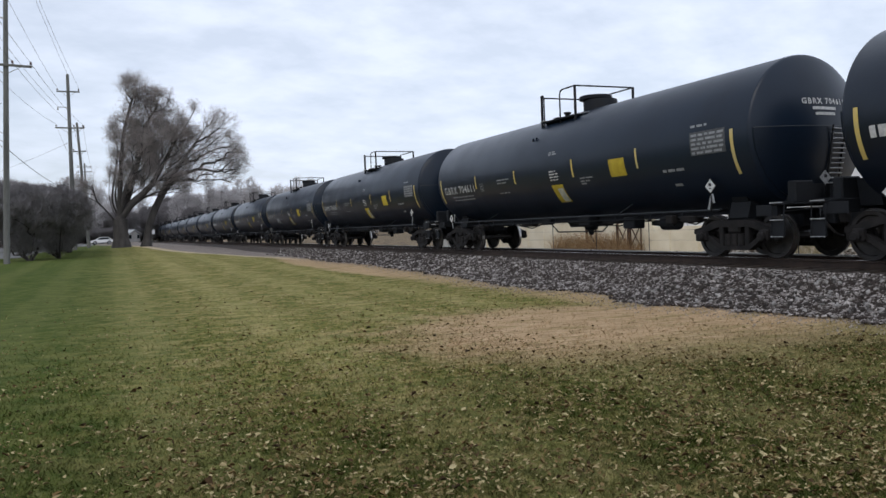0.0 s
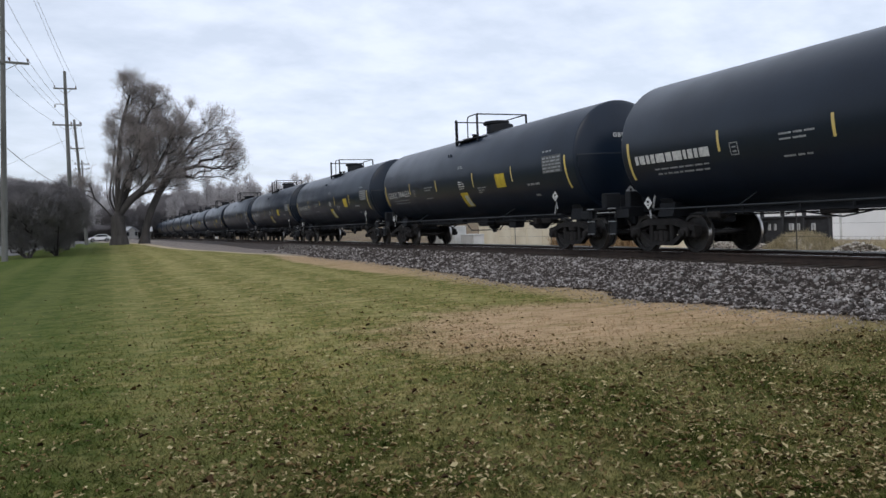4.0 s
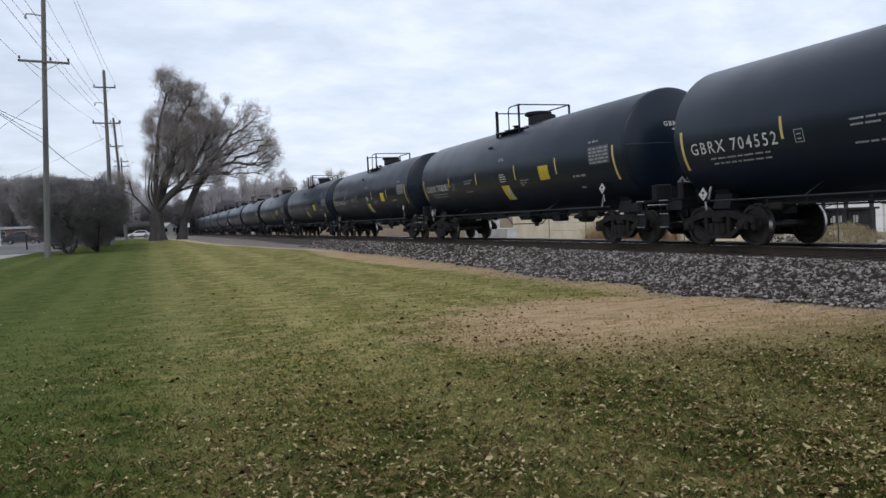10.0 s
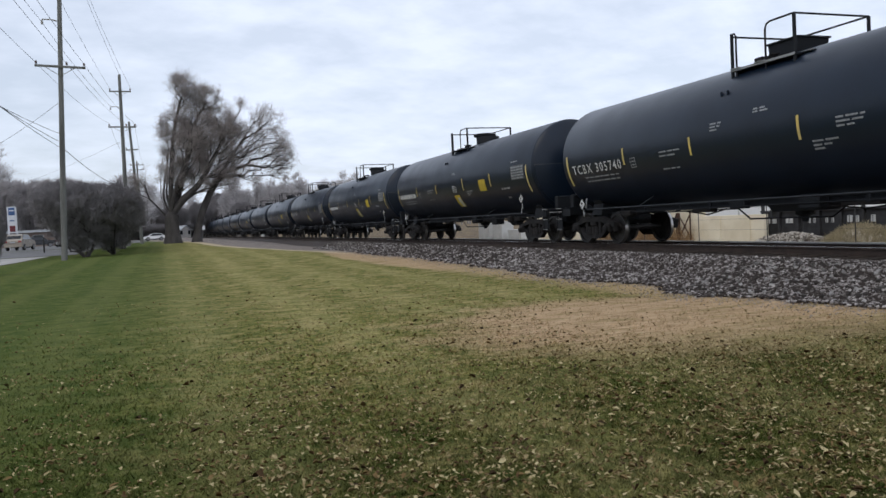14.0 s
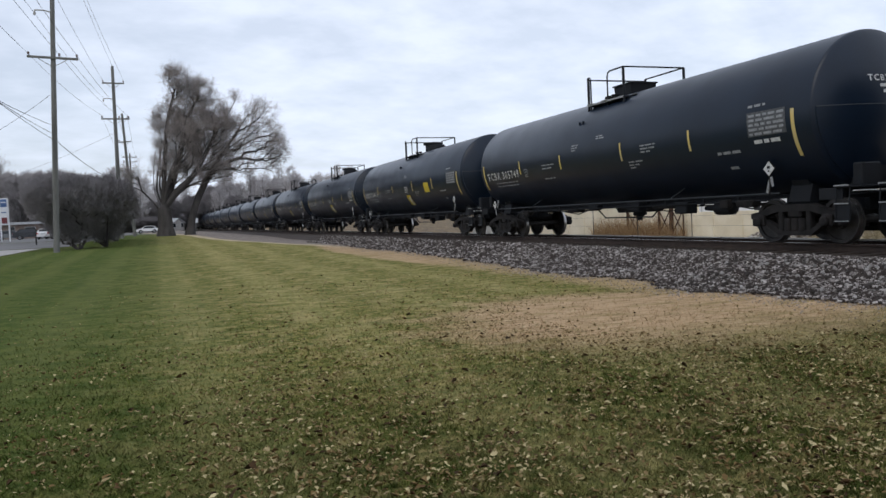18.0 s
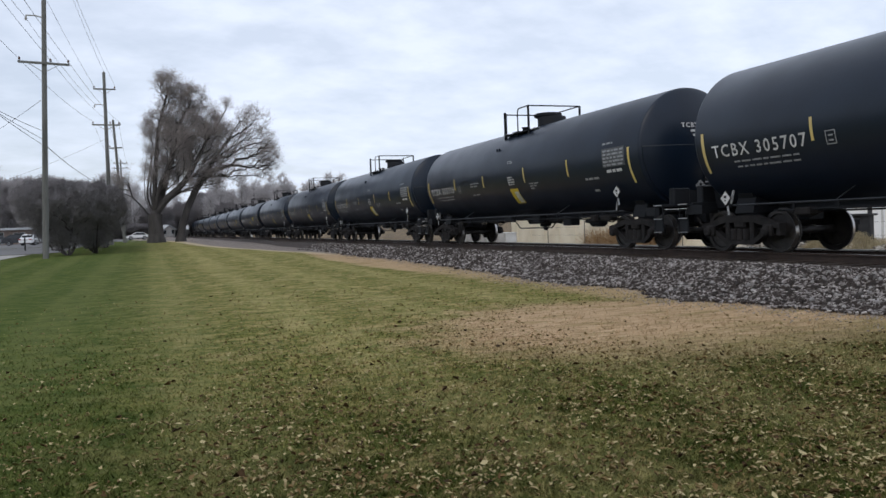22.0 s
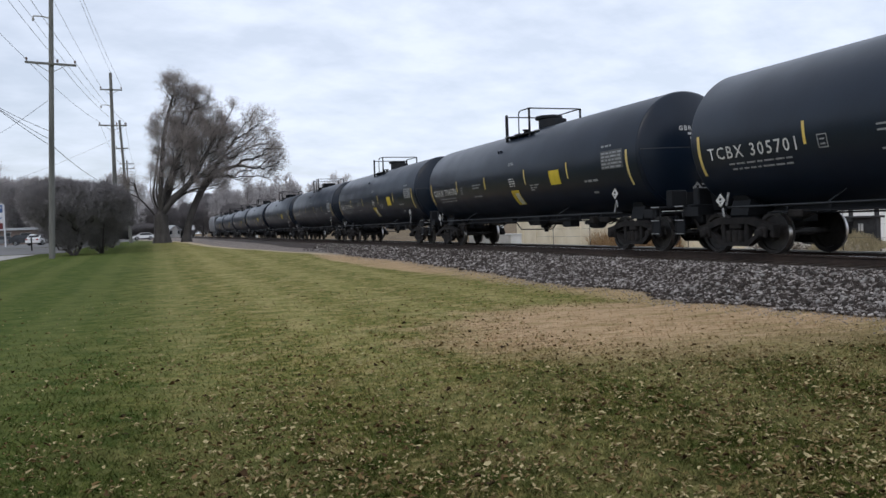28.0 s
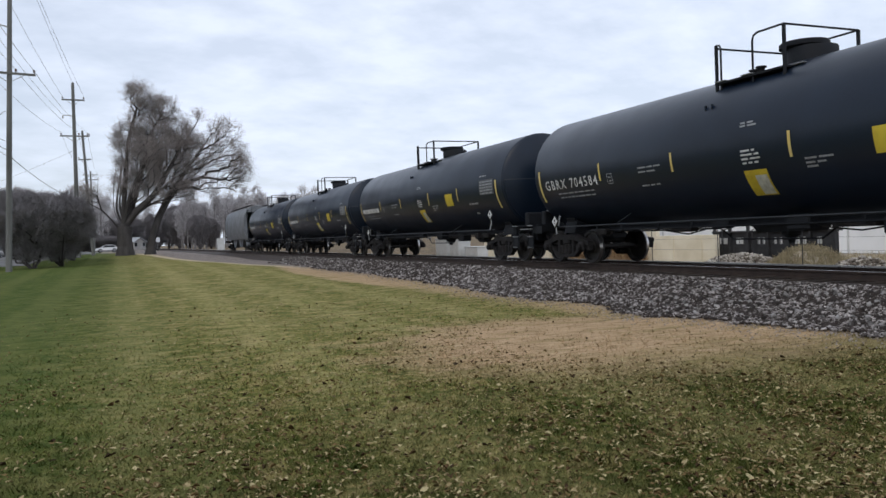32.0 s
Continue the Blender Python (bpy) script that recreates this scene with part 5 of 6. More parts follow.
def crossarm(pole, z, width, pins, brace=True):
    arm = part("crossarm", Geo().box((0, -0.19, z), (width, 0.11, 0.13), 0.012), POLE_WOOD, pole)
    for p in pins:
        part("insulator", Geo().lathe([(z + 0.06, 0.02), (z + 0.12, 0.02), (z + 0.13, 0.07), (z + 0.19, 0.05), (z + 0.20, 0.075), (z + 0.27, 0.05), (z + 0.30, 0.02)], "z", 10, (p, -0.19, 0)), INSULATOR, arm, smooth=40)
    if brace:
        for s in (-1, 1):
            part("brace", Geo().tube([(s * width * 0.30, -0.23, z - 0.05), (0, -0.2, z - 0.55)], 0.018, 5), POLE_WOOD, pole)


def utility_pole(x, y, height, lean, r, arms, brackets, label):
    pole = thing("utility_pole", label, "utility pole", "poles along the road", pose(x, y, float(ground_z(x, y)) - 0.05, 0, lean, 0))
    part("shaft", Geo().lathe([(0, r), (height * 0.3, r * 0.9), (height * 0.7, r * 0.74), (height, r * 0.62), (height + 0.05, r * 0.3)], "z", 14), POLE_WOOD, pole, smooth=50)
    for z, w, pins in arms:
        crossarm(pole, z, w, pins)
    for z, s in brackets:
        part("bracket", Geo().tube([(0, 0, z), (s * 0.45, 0, z + 0.10), (s * 0.95, 0, z + 0.08)], 0.04, 6).lathe([(z - 0.22, 0.05), (z - 0.12, 0.08), (z - 0.02, 0.05), (z + 0.06, 0.03)], "z", 8, (s * 0.95, 0, 0)), CONCRETE, pole, smooth=40)
    return pole


Z1, Z2, Z3 = float(ground_z(-5.6, 52)), float(ground_z(-3.2, 83)), float(ground_z(-2.35, 100))
utility_pole(-5.64, 52, 20.5, 2.5, 0.175, [(11.6, 2.75, (-1.3, 0.35, 1.3))], [(14.3, -1), (18.0, -1), (18.0, 1)], "tall weathered wooden utility pole with a crossarm")
utility_pole(-3.2, 83, 16.8, 0.5, 0.22, [(15.15, 2.0, (-0.92, 0.92)), (11.7, 2.5, (-1.15, 0.4, 1.15))], [(13.6, -1)], "tall weathered wooden utility pole with two crossarms")
utility_pole(-2.35, 100, 14.5, -2.4, 0.20, [(13.9, 1.6, (-0.7, 0.7)), (11.2, 1.4, (-0.6,))], [], "leaning wooden utility pole with short crossarms")
utility_pole(-3.7, 160, 15.2, -0.4, 0.20, [(14.5, 2.6, (-1.1, 0.3, 1.1)), (13.6, 2.6, (-1.1, 1.1))], [], "wooden utility pole with double crossarms far down the road")
utility_pole(-7.0, 20, 21.5, 0.5, 0.21, [(12.6, 2.75, (-1.3, 0.35, 1.3))], [(15.3, -1), (19.0, -1), (19.0, 1)], "tall weathered wooden utility pole with a crossarm")


def cable(a, b, sag, r=0.0115):
    ob = part("cable", Geo().tube(catenary(a, b, sag), r, 5), WIRE)
    return tagged(ob, "dark overhead cable strung between poles", "cable", "cables between the poles")


for dx in (-1.3, 0.35, 1.3):
    cable((-6.89 + dx, 20, 12.9), (-5.25 + dx, 51.8, Z1 + 11.9), 0.25)
    cable((-5.25 + dx, 51.8, Z1 + 11.9), (-3.1 + dx * 0.88, 82.8, Z2 + 12.0), 0.35)
    cable((-3.1 + dx * 0.88, 82.8, Z2 + 12.0), (-3.8 + dx * 0.85, 160, 15.5), 0.9)
for dx, za, zb in ((-0.95, 18.1, 15.5), (0.95, 18.1, 15.5), (-0.95, 14.4, 13.7)):
    cable((-6.85 + dx, 20, za + 1.0), (-5.64 + 0.0332 * za + dx, 52, Z1 + za), 0.25)
    cable((-5.64 + 0.0332 * za + dx, 52, Z1 + za), (-3.07 + dx, 83, Z2 + zb), 0.3)
cable((-6.8, 20, 21.5), (-4.96, 52, Z1 + 20.45), 0.25)
cable((-4.96, 52, Z1 + 20.45), (-3.05, 83, Z2 + 16.8), 0.3)
cable((-3.1, 83, 12.0), (-2.9, 100, 14.6), 0.1)
# service drops
for z in (8.0, 7.5, 7.15):
    cable((-5.42, 51.9, z), (-6.5, 39.5, 7.74), 0.06, 0.015)
cable((-6.5, 39.5, 7.74), (-6.95, 20.2, 8.5), 0.1, 0.02)
cable((-5.36, 52.2, 7.2), (-3.95, 77, 6.5), 0.2, 0.02)
cable((-3.3, 83, 11.0), (-24, 130, 8.9), 0.5)
cable((-5.43, 52, 9.8), (-14.2, 72, 8.5), 0.25)

# ---- car park, road and what stands there ----
lot = Geo()
xs, ys = [-90, -60, -40, -28, -20, -14, -9.5, -6.2], [65, 72, 80, 95, 110, 130, 150, 180, 200]
vs, fs = [], []
for y in ys:
    for x in xs:
        xx = x + (y - 66) * 0.045 if x > -20 else x
        vs.append((xx, y, float(ground_z(xx, y)) + 0.03))
for i in range(len(ys) - 1):
    for k in range(len(xs) - 1):
        fs.append((i * 8 + k, i * 8 + k + 1, i * 8 + 9 + k, i * 8 + 8 + k))
tagged(part("car_park", lot.add(vs, fs), ASPHALT), "pale grey asphalt car park beside the lawn", "pavement", kind="structure")
walk_slab = Geo()
vs, fs = [], []
for i, y in enumerate((30, 36, 42, 48, 54, 60, 64)):
    for x in (-16 + i * 0.5, -8.6 + 0.045 * (y - 48)):
        vs.append((x, y, float(ground_z(x, y)) + 0.025))
for i in range(6):
    fs.append((2 * i, 2 * i + 1, 2 * i + 3, 2 * i + 2))
tagged(part("road", walk_slab.add(vs, fs), CONCRETE), "pale concrete drive beside the lawn", "road", kind="structure")
crossing = Geo()
vs = [(x, y, float(ground_z(x, y)) + 0.03) for y in (118, 124) for x in (-14, -8, -2, 4, 9.0)]
tagged(part("side_road", crossing.add(vs, [(k, k + 1, k + 6, k + 5) for k in range(4)]), ASPHALT), "grey asphalt side road leading to the track", "road", kind="structure")

GLASS_DARK = mat("dark_car_glass", (0.02, 0.022, 0.025), None, 4, 0.08)
ROOF_PALE = mat("pale_roof_edge", (0.45, 0.46, 0.47), (0.35, 0.36, 0.37), 2, 0.6)
CAR_WHITE = mat("white_car_paint", (0.72, 0.72, 0.71), (0.64, 0.64, 0.64), 2, 0.25)
CAR_BLACK = mat("black_car_paint", (0.015, 0.015, 0.017), None, 2, 0.2)
CAR_GREY = mat("grey_car_paint", (0.13, 0.135, 0.14), None, 2, 0.25)
TYRE = mat("tyre_rubber", (0.018, 0.018, 0.018), None, 8, 0.85)
RIM = mat("alloy_rim", (0.4, 0.4, 0.41), None, 5, 0.35, 0.9)
RED_LAMP = mat("red_lamp_lens", (0.30, 0.012, 0.01), None, 5, 0.2)


def vehicle(name, label, paint, m, length=4.6, height=1.5, van=False):
    car = thing(name, label, "car", "vehicles in the car park", m)
    h, L = height, length / 2
    if van:
        side = [(-L, .35), (-L, h * .9), (-L + .15, h), (L * .45, h), (L * .72, h * .62), (L * .97, h * .5), (L, .35)]
        glass = [(L * .30, h * .62), (L * .30, h * .93), (L * .46, h * .93), (L * .66, h * .62)]
    else:
        side = [(-L, .35), (-L, h * .58), (-L * .86, h * .64), (-L * .62, h * .96), (-L * .5, h), (L * .12, h), (L * .25, h * .95), (L * .50, h * .66), (L * .95, h * .55), (L, .35)]
        glass = [(-L * .76, h * .66), (-L * .56, h * .94), (L * .18, h * .94), (L * .42, h * .66)]
    g = Geo().prism(side, -0.88, 0.88, "y")
    for i, p in enumerate(g.v):                # the cabin narrows towards the roof
        q = Vector(p)
        q.y *= 1 - 0.20 * max(0.0, (q.z - h * 0.6) / (h * 0.4))
        g.v[i] = q
    part("body", g, paint, car, smooth=25)
    part("rear_window", Geo().box((-L * (.99 if van else .75), 0, h * .80), (0.03, 1.36, h * .26), 0, Euler((0, radians(4 if van else 40), 0)).to_matrix()), GLASS_DARK, car)
    for x in (-L, L):
        part("bumper", Geo().box((x, 0, 0.48), (0.14, 1.72, 0.24), 0.05), paint, car)
    part("plate_panel", Geo().box((-L - .05, 0, h * .5), (0.04, 0.5, 0.14), 0.01), ROOF_PALE, car)
    for s in (-1, 1):
        pane = Geo().prism(glass, s * 0.885 - 0.006, s * 0.885 + 0.006, "y")
        for i, p in enumerate(pane.v):
            q = Vector(p)
            q.y *= 1 - 0.20 * max(0.0, (q.z - h * 0.6) / (h * 0.4))
            pane.v[i] = q
        part("side_window", pane, GLASS_DARK, car)
        for x in (-L * .62, L * .62):
            w = part("wheel", Geo().lathe([(-0.11, 0.20), (-0.11, 0.30), (-0.08, 0.33), (0.08, 0.33), (0.11, 0.30), (0.11, 0.20)], "y", 20, caps=True), TYRE, car, smooth=40, at=pose(x, s * 0.82, 0.33))
            part("rim", Geo().lathe([(s * 0.105, 0.205), (s * 0.118, 0.19), (s * 0.108, 0.05)], "y", 16), RIM, w)
        part("tail_lamp", Geo().box((-L - .01, s * 0.7, h * 0.54), (0.05, 0.30, 0.18), 0.01), RED_LAMP, car)
    part("windscreen", Geo().box((L * (.57 if van else .34), 0, h * .80), (0.03, 1.5, h * .32), 0, Euler((0, radians(-38), 0)).to_matrix()), GLASS_DARK, car)
    return car


def on_ground(x, y, rz=0, dz=0.03):
    return pose(x, y, float(ground_z(x, y)) + dz, 0, 0, rz)


vehicle("parked_car", "black car parked in front of a low building", CAR_BLACK, on_ground(-17.5, 131, 8), 4.8, 1.6)
sedan = vehicle("white_sedan", "white sedan driving in and parking on the asphalt", CAR_WHITE, on_ground(-15, 54, 86), 4.5, 1.5)
CAR_TAN = mat("beige_car_paint", (0.36, 0.31, 0.25), (0.30, 0.26, 0.21), 2, 0.25)
suv = vehicle("beige_suv", "beige estate car driving across the asphalt", CAR_TAN, on_ground(-14.5, 45, 90), 4.6, 1.75)
vehicle("parked_car", "grey car parked on the asphalt", CAR_GREY, on_ground(-21.5, 140, 5), 4.6, 1.5)
vehicle("parked_car", "white hatchback standing at the end of the road", CAR_WHITE, on_ground(-1.45, 150, 185), 3.7, 1.3)
CAR_RED = mat("red_car_paint", (0.22, 0.022, 0.022), None, 2, 0.25)
vehicle("parked_car", "red car parked in front of a low building", CAR_RED, on_ground(-14.7, 134, 95), 4.4, 1.55)
bollard = thing("marker_post", "short dark steel post beside the asphalt", "post", m=on_ground(-9.58, 74.4, 0, 0))
part("shaft", Geo().tube([(0, 0, -0.05), (0, 0, 1.25)], 0.06, 8), CAR_BLACK, bollard)
part("cap", Geo().lathe([(1.25, 0.065), (1.28, 0.06), (1.30, 0.02)], "z", 8), CAR_BLACK, bollard)

SIGN_WHITE = mat("white_sign_face", (0.70, 0.71, 0.72), (0.6, 0.6, 0.61), 3, 0.4)
SIGN_BLUE = mat("blue_sign_face", (0.06, 0.13, 0.30), None, 3, 0.4)
SIGN_RED = mat("red_sign_face", (0.16, 0.02, 0.025), None, 3, 0.4)
BRICK = mat("brown_brick_wall", (0.20, 0.15, 0.12), (0.13, 0.10, 0.085), 2, 0.85, bump=0.3)
ROOF = mat("grey_roofing", (0.13, 0.13, 0.135), (0.09, 0.09, 0.095), 2, 0.8, bump=0.3)

sign = thing("price_sign", "tall white roadside sign with a blue head and a red panel", "sign", m=on_ground(-17.5, 110))
for x in (-0.46, 0.46):
    part("post", Geo().box((x, 0, 2.6), (0.14, 0.2, 5.4), 0.01), SIGN_WHITE, sign)
part("sign_box", Geo().box((0, 0, 3.7), (0.8, 0.26, 3.3), 0.03), SIGN_WHITE, sign)
part("head_panel", Geo().box((0, -0.14, 4.75), (0.7, 0.03, 0.95), 0.01), SIGN_BLUE, sign)
part("lower_panel", Geo().box((0, -0.14, 2.6), (0.62, 0.03, 0.75), 0.01), SIGN_RED, sign)
part("lettering_bar", Geo().box((0, -0.165, 4.85), (0.52, 0.01, 0.14)), SIGN_WHITE, sign)
part("lettering_bar", Geo().box((0, -0.15, 3.6), (0.52, 0.01, 0.12)), SIGN_BLUE, sign)


def building(name, label, m, w, d, h, wall, flat=True, windows=()):
    b = thing(name, label, "building", m=m)
    g = Geo()
    for x in (-w / 2 + .12, w / 2 - .12):
        g.box((x, 0, h / 2), (0.24, d, h))
    for y in (-d / 2 + .12, d / 2 - .12):
        g.box((0, y, h / 2), (w - 0.48, 0.24, h))
    part("wall", g, wall, b)
    if flat:
        part("roof", Geo().box((0, 0, h + .1), (w + 0.8, d + 0.8, 0.3), 0.02), ROOF, b)
        part("fascia", Geo().box((0, -d / 2 - .42, h + .1), (w + 0.9, 0.06, 0.42), 0.01), ROOF_PALE, b)
    else:
        part("roof", Geo().prism([(-w / 2 - .4, h), (0, h + w * .32), (w / 2 + .4, h), (w / 2 + .4, h + .15), (0, h + w * .32 + .17), (-w / 2 - .4, h + .15)], -d / 2 - .3, d / 2 + .3, "y"), ROOF, b)
        part("gable", Geo().prism([(-w / 2, h), (0, h + w * .31), (w / 2, h)], -d / 2 + .02, d / 2 - .02, "y"), wall, b)
    for x, z, ww, wh in windows:
        win = part("window", Geo().box((x, -d / 2 - .01, z), (ww, 0.06, wh), 0.01), ROOF_PALE, b)
        part("pane", Geo().box((x, -d / 2 - .045, z), (ww - .14, 0.012, wh - .14)), GLASS_DARK, win)
    return b


building("shop", "low flat-roofed brown shop behind the car park", on_ground(-26, 165), 15, 9, 2.7, BRICK, True, ((-5, 1.4, 1.8, 1.4), (-2, 1.4, 1.8, 1.4), (1.5, 1.2, 1.1, 2.1), (4.5, 1.4, 1.8, 1.4)))
house = building("house", "pale house with a pale pitched roof beyond the trees", on_ground(3.9, 212, 40), 3.6, 5, 1.8, CONCRETE, False, ((-1.3, 1.3, 0.9, 1.1), (1.2, 1.3, 0.9, 1.1)))
for o in house.children:
    if o.name.startswith("roof"):
        o.data.materials[0] = ROOF_PALE
CABINET = mat("white_steel_cabinet", (0.62, 0.62, 0.60), (0.5, 0.5, 0.48), 2, 0.5, bump=0.1)


def cabinet(x, y, w, d, h):
    c = thing("signal_cabinet", "white steel signal cabinet beside the track", "cabinet", "cabinets beside the track", on_ground(x, y, 0, 0))
    part("body", Geo().box((0, 0, h / 2 + .1), (w, d, h), 0.02), CABINET, c)
    part("plinth", Geo().box((0, 0, 0.03), (w + .1, d + .1, 0.16), 0.01), CONCRETE, c)
    part("lid", Geo().box((0, 0, h + .12), (w + .06, d + .06, .06), 0.015), CABINET, c)
    part("door", Geo().box((-w / 2 - .015, 0, h / 2 + .12), (.03, d * .86, h * .86), 0.008), CABINET, c)
    return c


cabinet(19.4, 45.6, 0.8, 1.7, 1.4)
cabinet(19.4, 43.5, 0.8, 1.3, 1.4)
cabinet(19.6, 41.6, 0.7, 1.7, 0.95)
cabinet(18.2, 152, 1.2, 1.6, 2.1)
small_sign = thing("track_sign", "small white sign on a post near the tree", "sign", m=on_ground(7.0, 150))
part("post", Geo().tube([(0, 0, 0), (0, 0, 2.4)], 0.05, 6), POLE_WOOD, small_sign)
part("plate", Geo().box((0, -.06, 2.1), (.7, .03, .8), .01), SIGN_WHITE, small_sign)

# ---- the yard beyond the track ----
yard = Geo()
yard.box((27.6, 46.1, 0.575), (0.25, 21.8, 2.35), 0.02).box((27.6, 32.9, 0.27), (0.25, 4.6, 1.74), 0.02)
wall = tagged(part("yard_wall", yard, TAN_WALL), "cream concrete wall with rust stains beyond the track", "wall", kind="structure")
for k in range(12):
    part("joint_strip", Geo().box((27.46, 31.6 + k * 2.2, 0.3), (0.05, 0.09, 1.64), 0.005), TAN_WALL, wall)
RUST = mat("rusty_steel", (0.10, 0.05, 0.028), (0.045, 0.028, 0.02), 3, 0.8, 0.3, bump=0.3)
DARK_STEEL = mat("dark_steel_frame", (0.034, 0.034, 0.036), (0.018, 0.017, 0.017), 3, 0.7, 0.0)
DRY = mat("dry_grass_stems", (0.47, 0.39, 0.24), (0.24, 0.20, 0.11), 2, 0.95, island=0.6)
BRUSH = mat("broken_concrete_and_brush", (0.50, 0.455, 0.39), (0.13, 0.105, 0.08), 2, 0.95, island=0.9)
shed = thing("loading_shed", "low dark steel loading shed with small white windows", "shed", m=on_ground(28.2, 27.8, 0, 0))
G_SHED = float(ground_z(28.2, 27.8))
part("wall", Geo().box((0.10, 0, 0.60 - G_SHED / 2), (0.14, 7.2, 1.25 - G_SHED), 0.01), DARK_STEEL, shed)
part("roof_edge", Geo().box((0.06, 0, 1.24 - G_SHED), (0.34, 7.5, 0.09), 0.012), DARK_STEEL, shed)
for y in (3.62, 2.55, 1.35, 0.1, -1.1, -2.3, -3.58):
    part("column", Geo().box((-0.03, y, 0.75 - G_SHED), (0.14, 0.13, 1.6), 0.01), DARK_STEEL, shed)
for y, w in ((3.05, 0.52), (1.95, 0.44), (0.72, 0.13), (0.42, 0.12), (-0.28, 0.13), (-0.62, 0.12), (-1.55, 0.26), (-1.95, 0.15), (-2.75, 0.22)):
    win = part("window", Geo().box((0.02, y, 0.80 - G_SHED), (0.05, w, 0.30), 0.008), CABINET, shed)
    part("mullion", Geo().box((-0.012, y, 0.80 - G_SHED), (0.012, 0.025, 0.28)), DARK_STEEL, win)
for y in (2.9, 0.9, -1.3):
    part("pipe", Geo().tube([(-0.22, y, 0.3 - G_SHED), (-0.22, y, 1.32 - G_SHED), (0.0, y - 0.2, 1.42 - G_SHED)], 0.035, 6), DARK_STEEL, shed)
for y in (36.4, 37.6, 40.8):
    frame_ = thing("trestle", "rusty braced steel trestle in front of the wall", "trestle", "trestles by the wall", on_ground(27.2, y, 0, 0))
    part("upright", Geo().box((0, 0.5, .85), (0.12, 0.12, 1.7), 0.01), RUST, frame_)
    part("upright", Geo().box((0, -0.5, .85), (0.07, 0.07, 1.7), 0.01), RUST, frame_)
    part("brace", Geo().tube([(0, -0.5, 0.3), (0, 0.5, 1.6)], 0.035, 6), RUST, frame_)
    part("brace", Geo().tube([(0, 0.5, 0.3), (0, -0.5, 1.6)], 0.035, 6), RUST, frame_)


def heap(name, label, category, x, y, rx, ry, h, n, material, size, seed, stalks=False):
    """A pile of many loose pieces."""
    rng = np.random.default_rng(seed)
    a, q = rng.uniform(0, 6.283, n), np.sqrt(rng.uniform(0, 1, n))
    px, py = x + rx * q * np.cos(a), y + ry * q * np.sin(a)
    pz = ground_z(px, py) + h * (1 - q ** 2) * rng.uniform(0.75, 1.05, n)
    c = np.stack([px, py, pz], 1)
    if stalks:
        d = rng.normal(0, 0.5, (n, 3)) + np.array([0, 0, 1.0])
        d /= np.linalg.norm(d, axis=1)[:, None]
        v, f = rods(c - d * 0.15, c + d * (size * rng.uniform(0.5, 1.3, n))[:, None], np.full(n, 0.012), np.full(n, 0.004))
        return tagged(new(name, raw_mesh(name, v, f, material)), label, category, kind="stuff")
    cube = np.array([(i, j, k) for i in (-1, 1) for j in (-1, 1) for k in (-1, 1)], dtype=float)
    v = c[:, None] + cube[None] * rng.uniform(0.3, 1.0, (n, 8, 3)) * (size * rng.uniform(0.4, 1.2, (n, 1, 1))) * rng.uniform(0.3, 1.2, (n, 1, 3))
    f = np.array([(0, 1, 3, 2), (4, 6, 7, 5), (0, 4, 5, 1), (2, 3, 7, 6), (0, 2, 6, 4), (1, 5, 7, 3)])[None] + (np.arange(n) * 8)[:, None, None]
    return tagged(new(name, raw_mesh(name, v.reshape(-1, 3), f.reshape(-1, 4), material)), label, category, kind="stuff")


def mound(x, y, rx, ry, h):
    g, vs, fs, n, r = Geo(), [], [], 28, 8
    for i in range(r + 1):
        for k in range(n):
            w = 6.2832 * k / n
            q = i / r
            px, py = x + rx * q * math.cos(w), y + ry * q * math.sin(w)
            vs.append((px, py, float(ground_z(px, py)) - 0.05 + h * (1 - q * q) * (1 + 0.25 * noise.noise((px * 1.3, py * 1.3, 2)))))
    for i in range(r):
        for k in range(n):
            fs.append((i * n + k, i * n + (k + 1) % n, (i + 1) * n + (k + 1) % n, (i + 1) * n + k))
    return tagged(part("earth_mound", g.add(vs, fs), LAWN, smooth=80), "low mound of earth under dry grass beyond the track", "mound", kind="structure")


mound(26.4, 24.0, 1.4, 1.75, 0.92)
heap("dry_grass", "dry yellow grass on a mound beyond the track", "grass", 26.4, 24.0, 1.4, 1.8, 0.87, 5000, DRY, 0.26, 3, True)
heap("rubble_pile", "pile of broken pale concrete and brush", "rubble", 26.7, 27.9, 1.0, 2.7, 0.58, 3000, BRUSH, 0.07, 4)
heap("rubble_pile", "low pile of broken pale concrete and brush", "rubble", 26.2, 21.3, 0.9, 1.4, 0.55, 500, BRUSH, 0.09, 6)
WEED = mat("rusty_dry_weeds", (0.50, 0.34, 0.18), (0.24, 0.145, 0.07), 2, 0.95, island=0.8)
heap("dry_weeds", "tall rust-brown dry weeds in front of the wall", "grass", 27.1, 40.5, 0.4, 5.0, 0.35, 1300, WEED, 0.95, 7, True)
heap("dry_weeds", "dry weeds in the yard beyond the track", "grass", 31.0, 22.0, 4.0, 7.0, 0.05, 3500, DRY, 0.4, 8, True)
HALL_WHITE = mat("white_steel_cladding", (0.84, 0.84, 0.83), (0.74, 0.74, 0.73), 0.6, 0.5)
hall = building("white_hall", "long white metal-clad hall beyond the yard", on_ground(44, 29, -90), 50, 10, 5.0, HALL_WHITE, True)
for k in range(15):
    part("cladding_rib", Geo().box((-23.5 + 3.3 * k, -5.03, 2.5), (0.12, 0.06, 4.9), 0.01), CABINET, hall)
fence = thing("yard_fence", "thin dark post-and-wire fence beyond the track", "fence", m=pose(0, 0, 0))
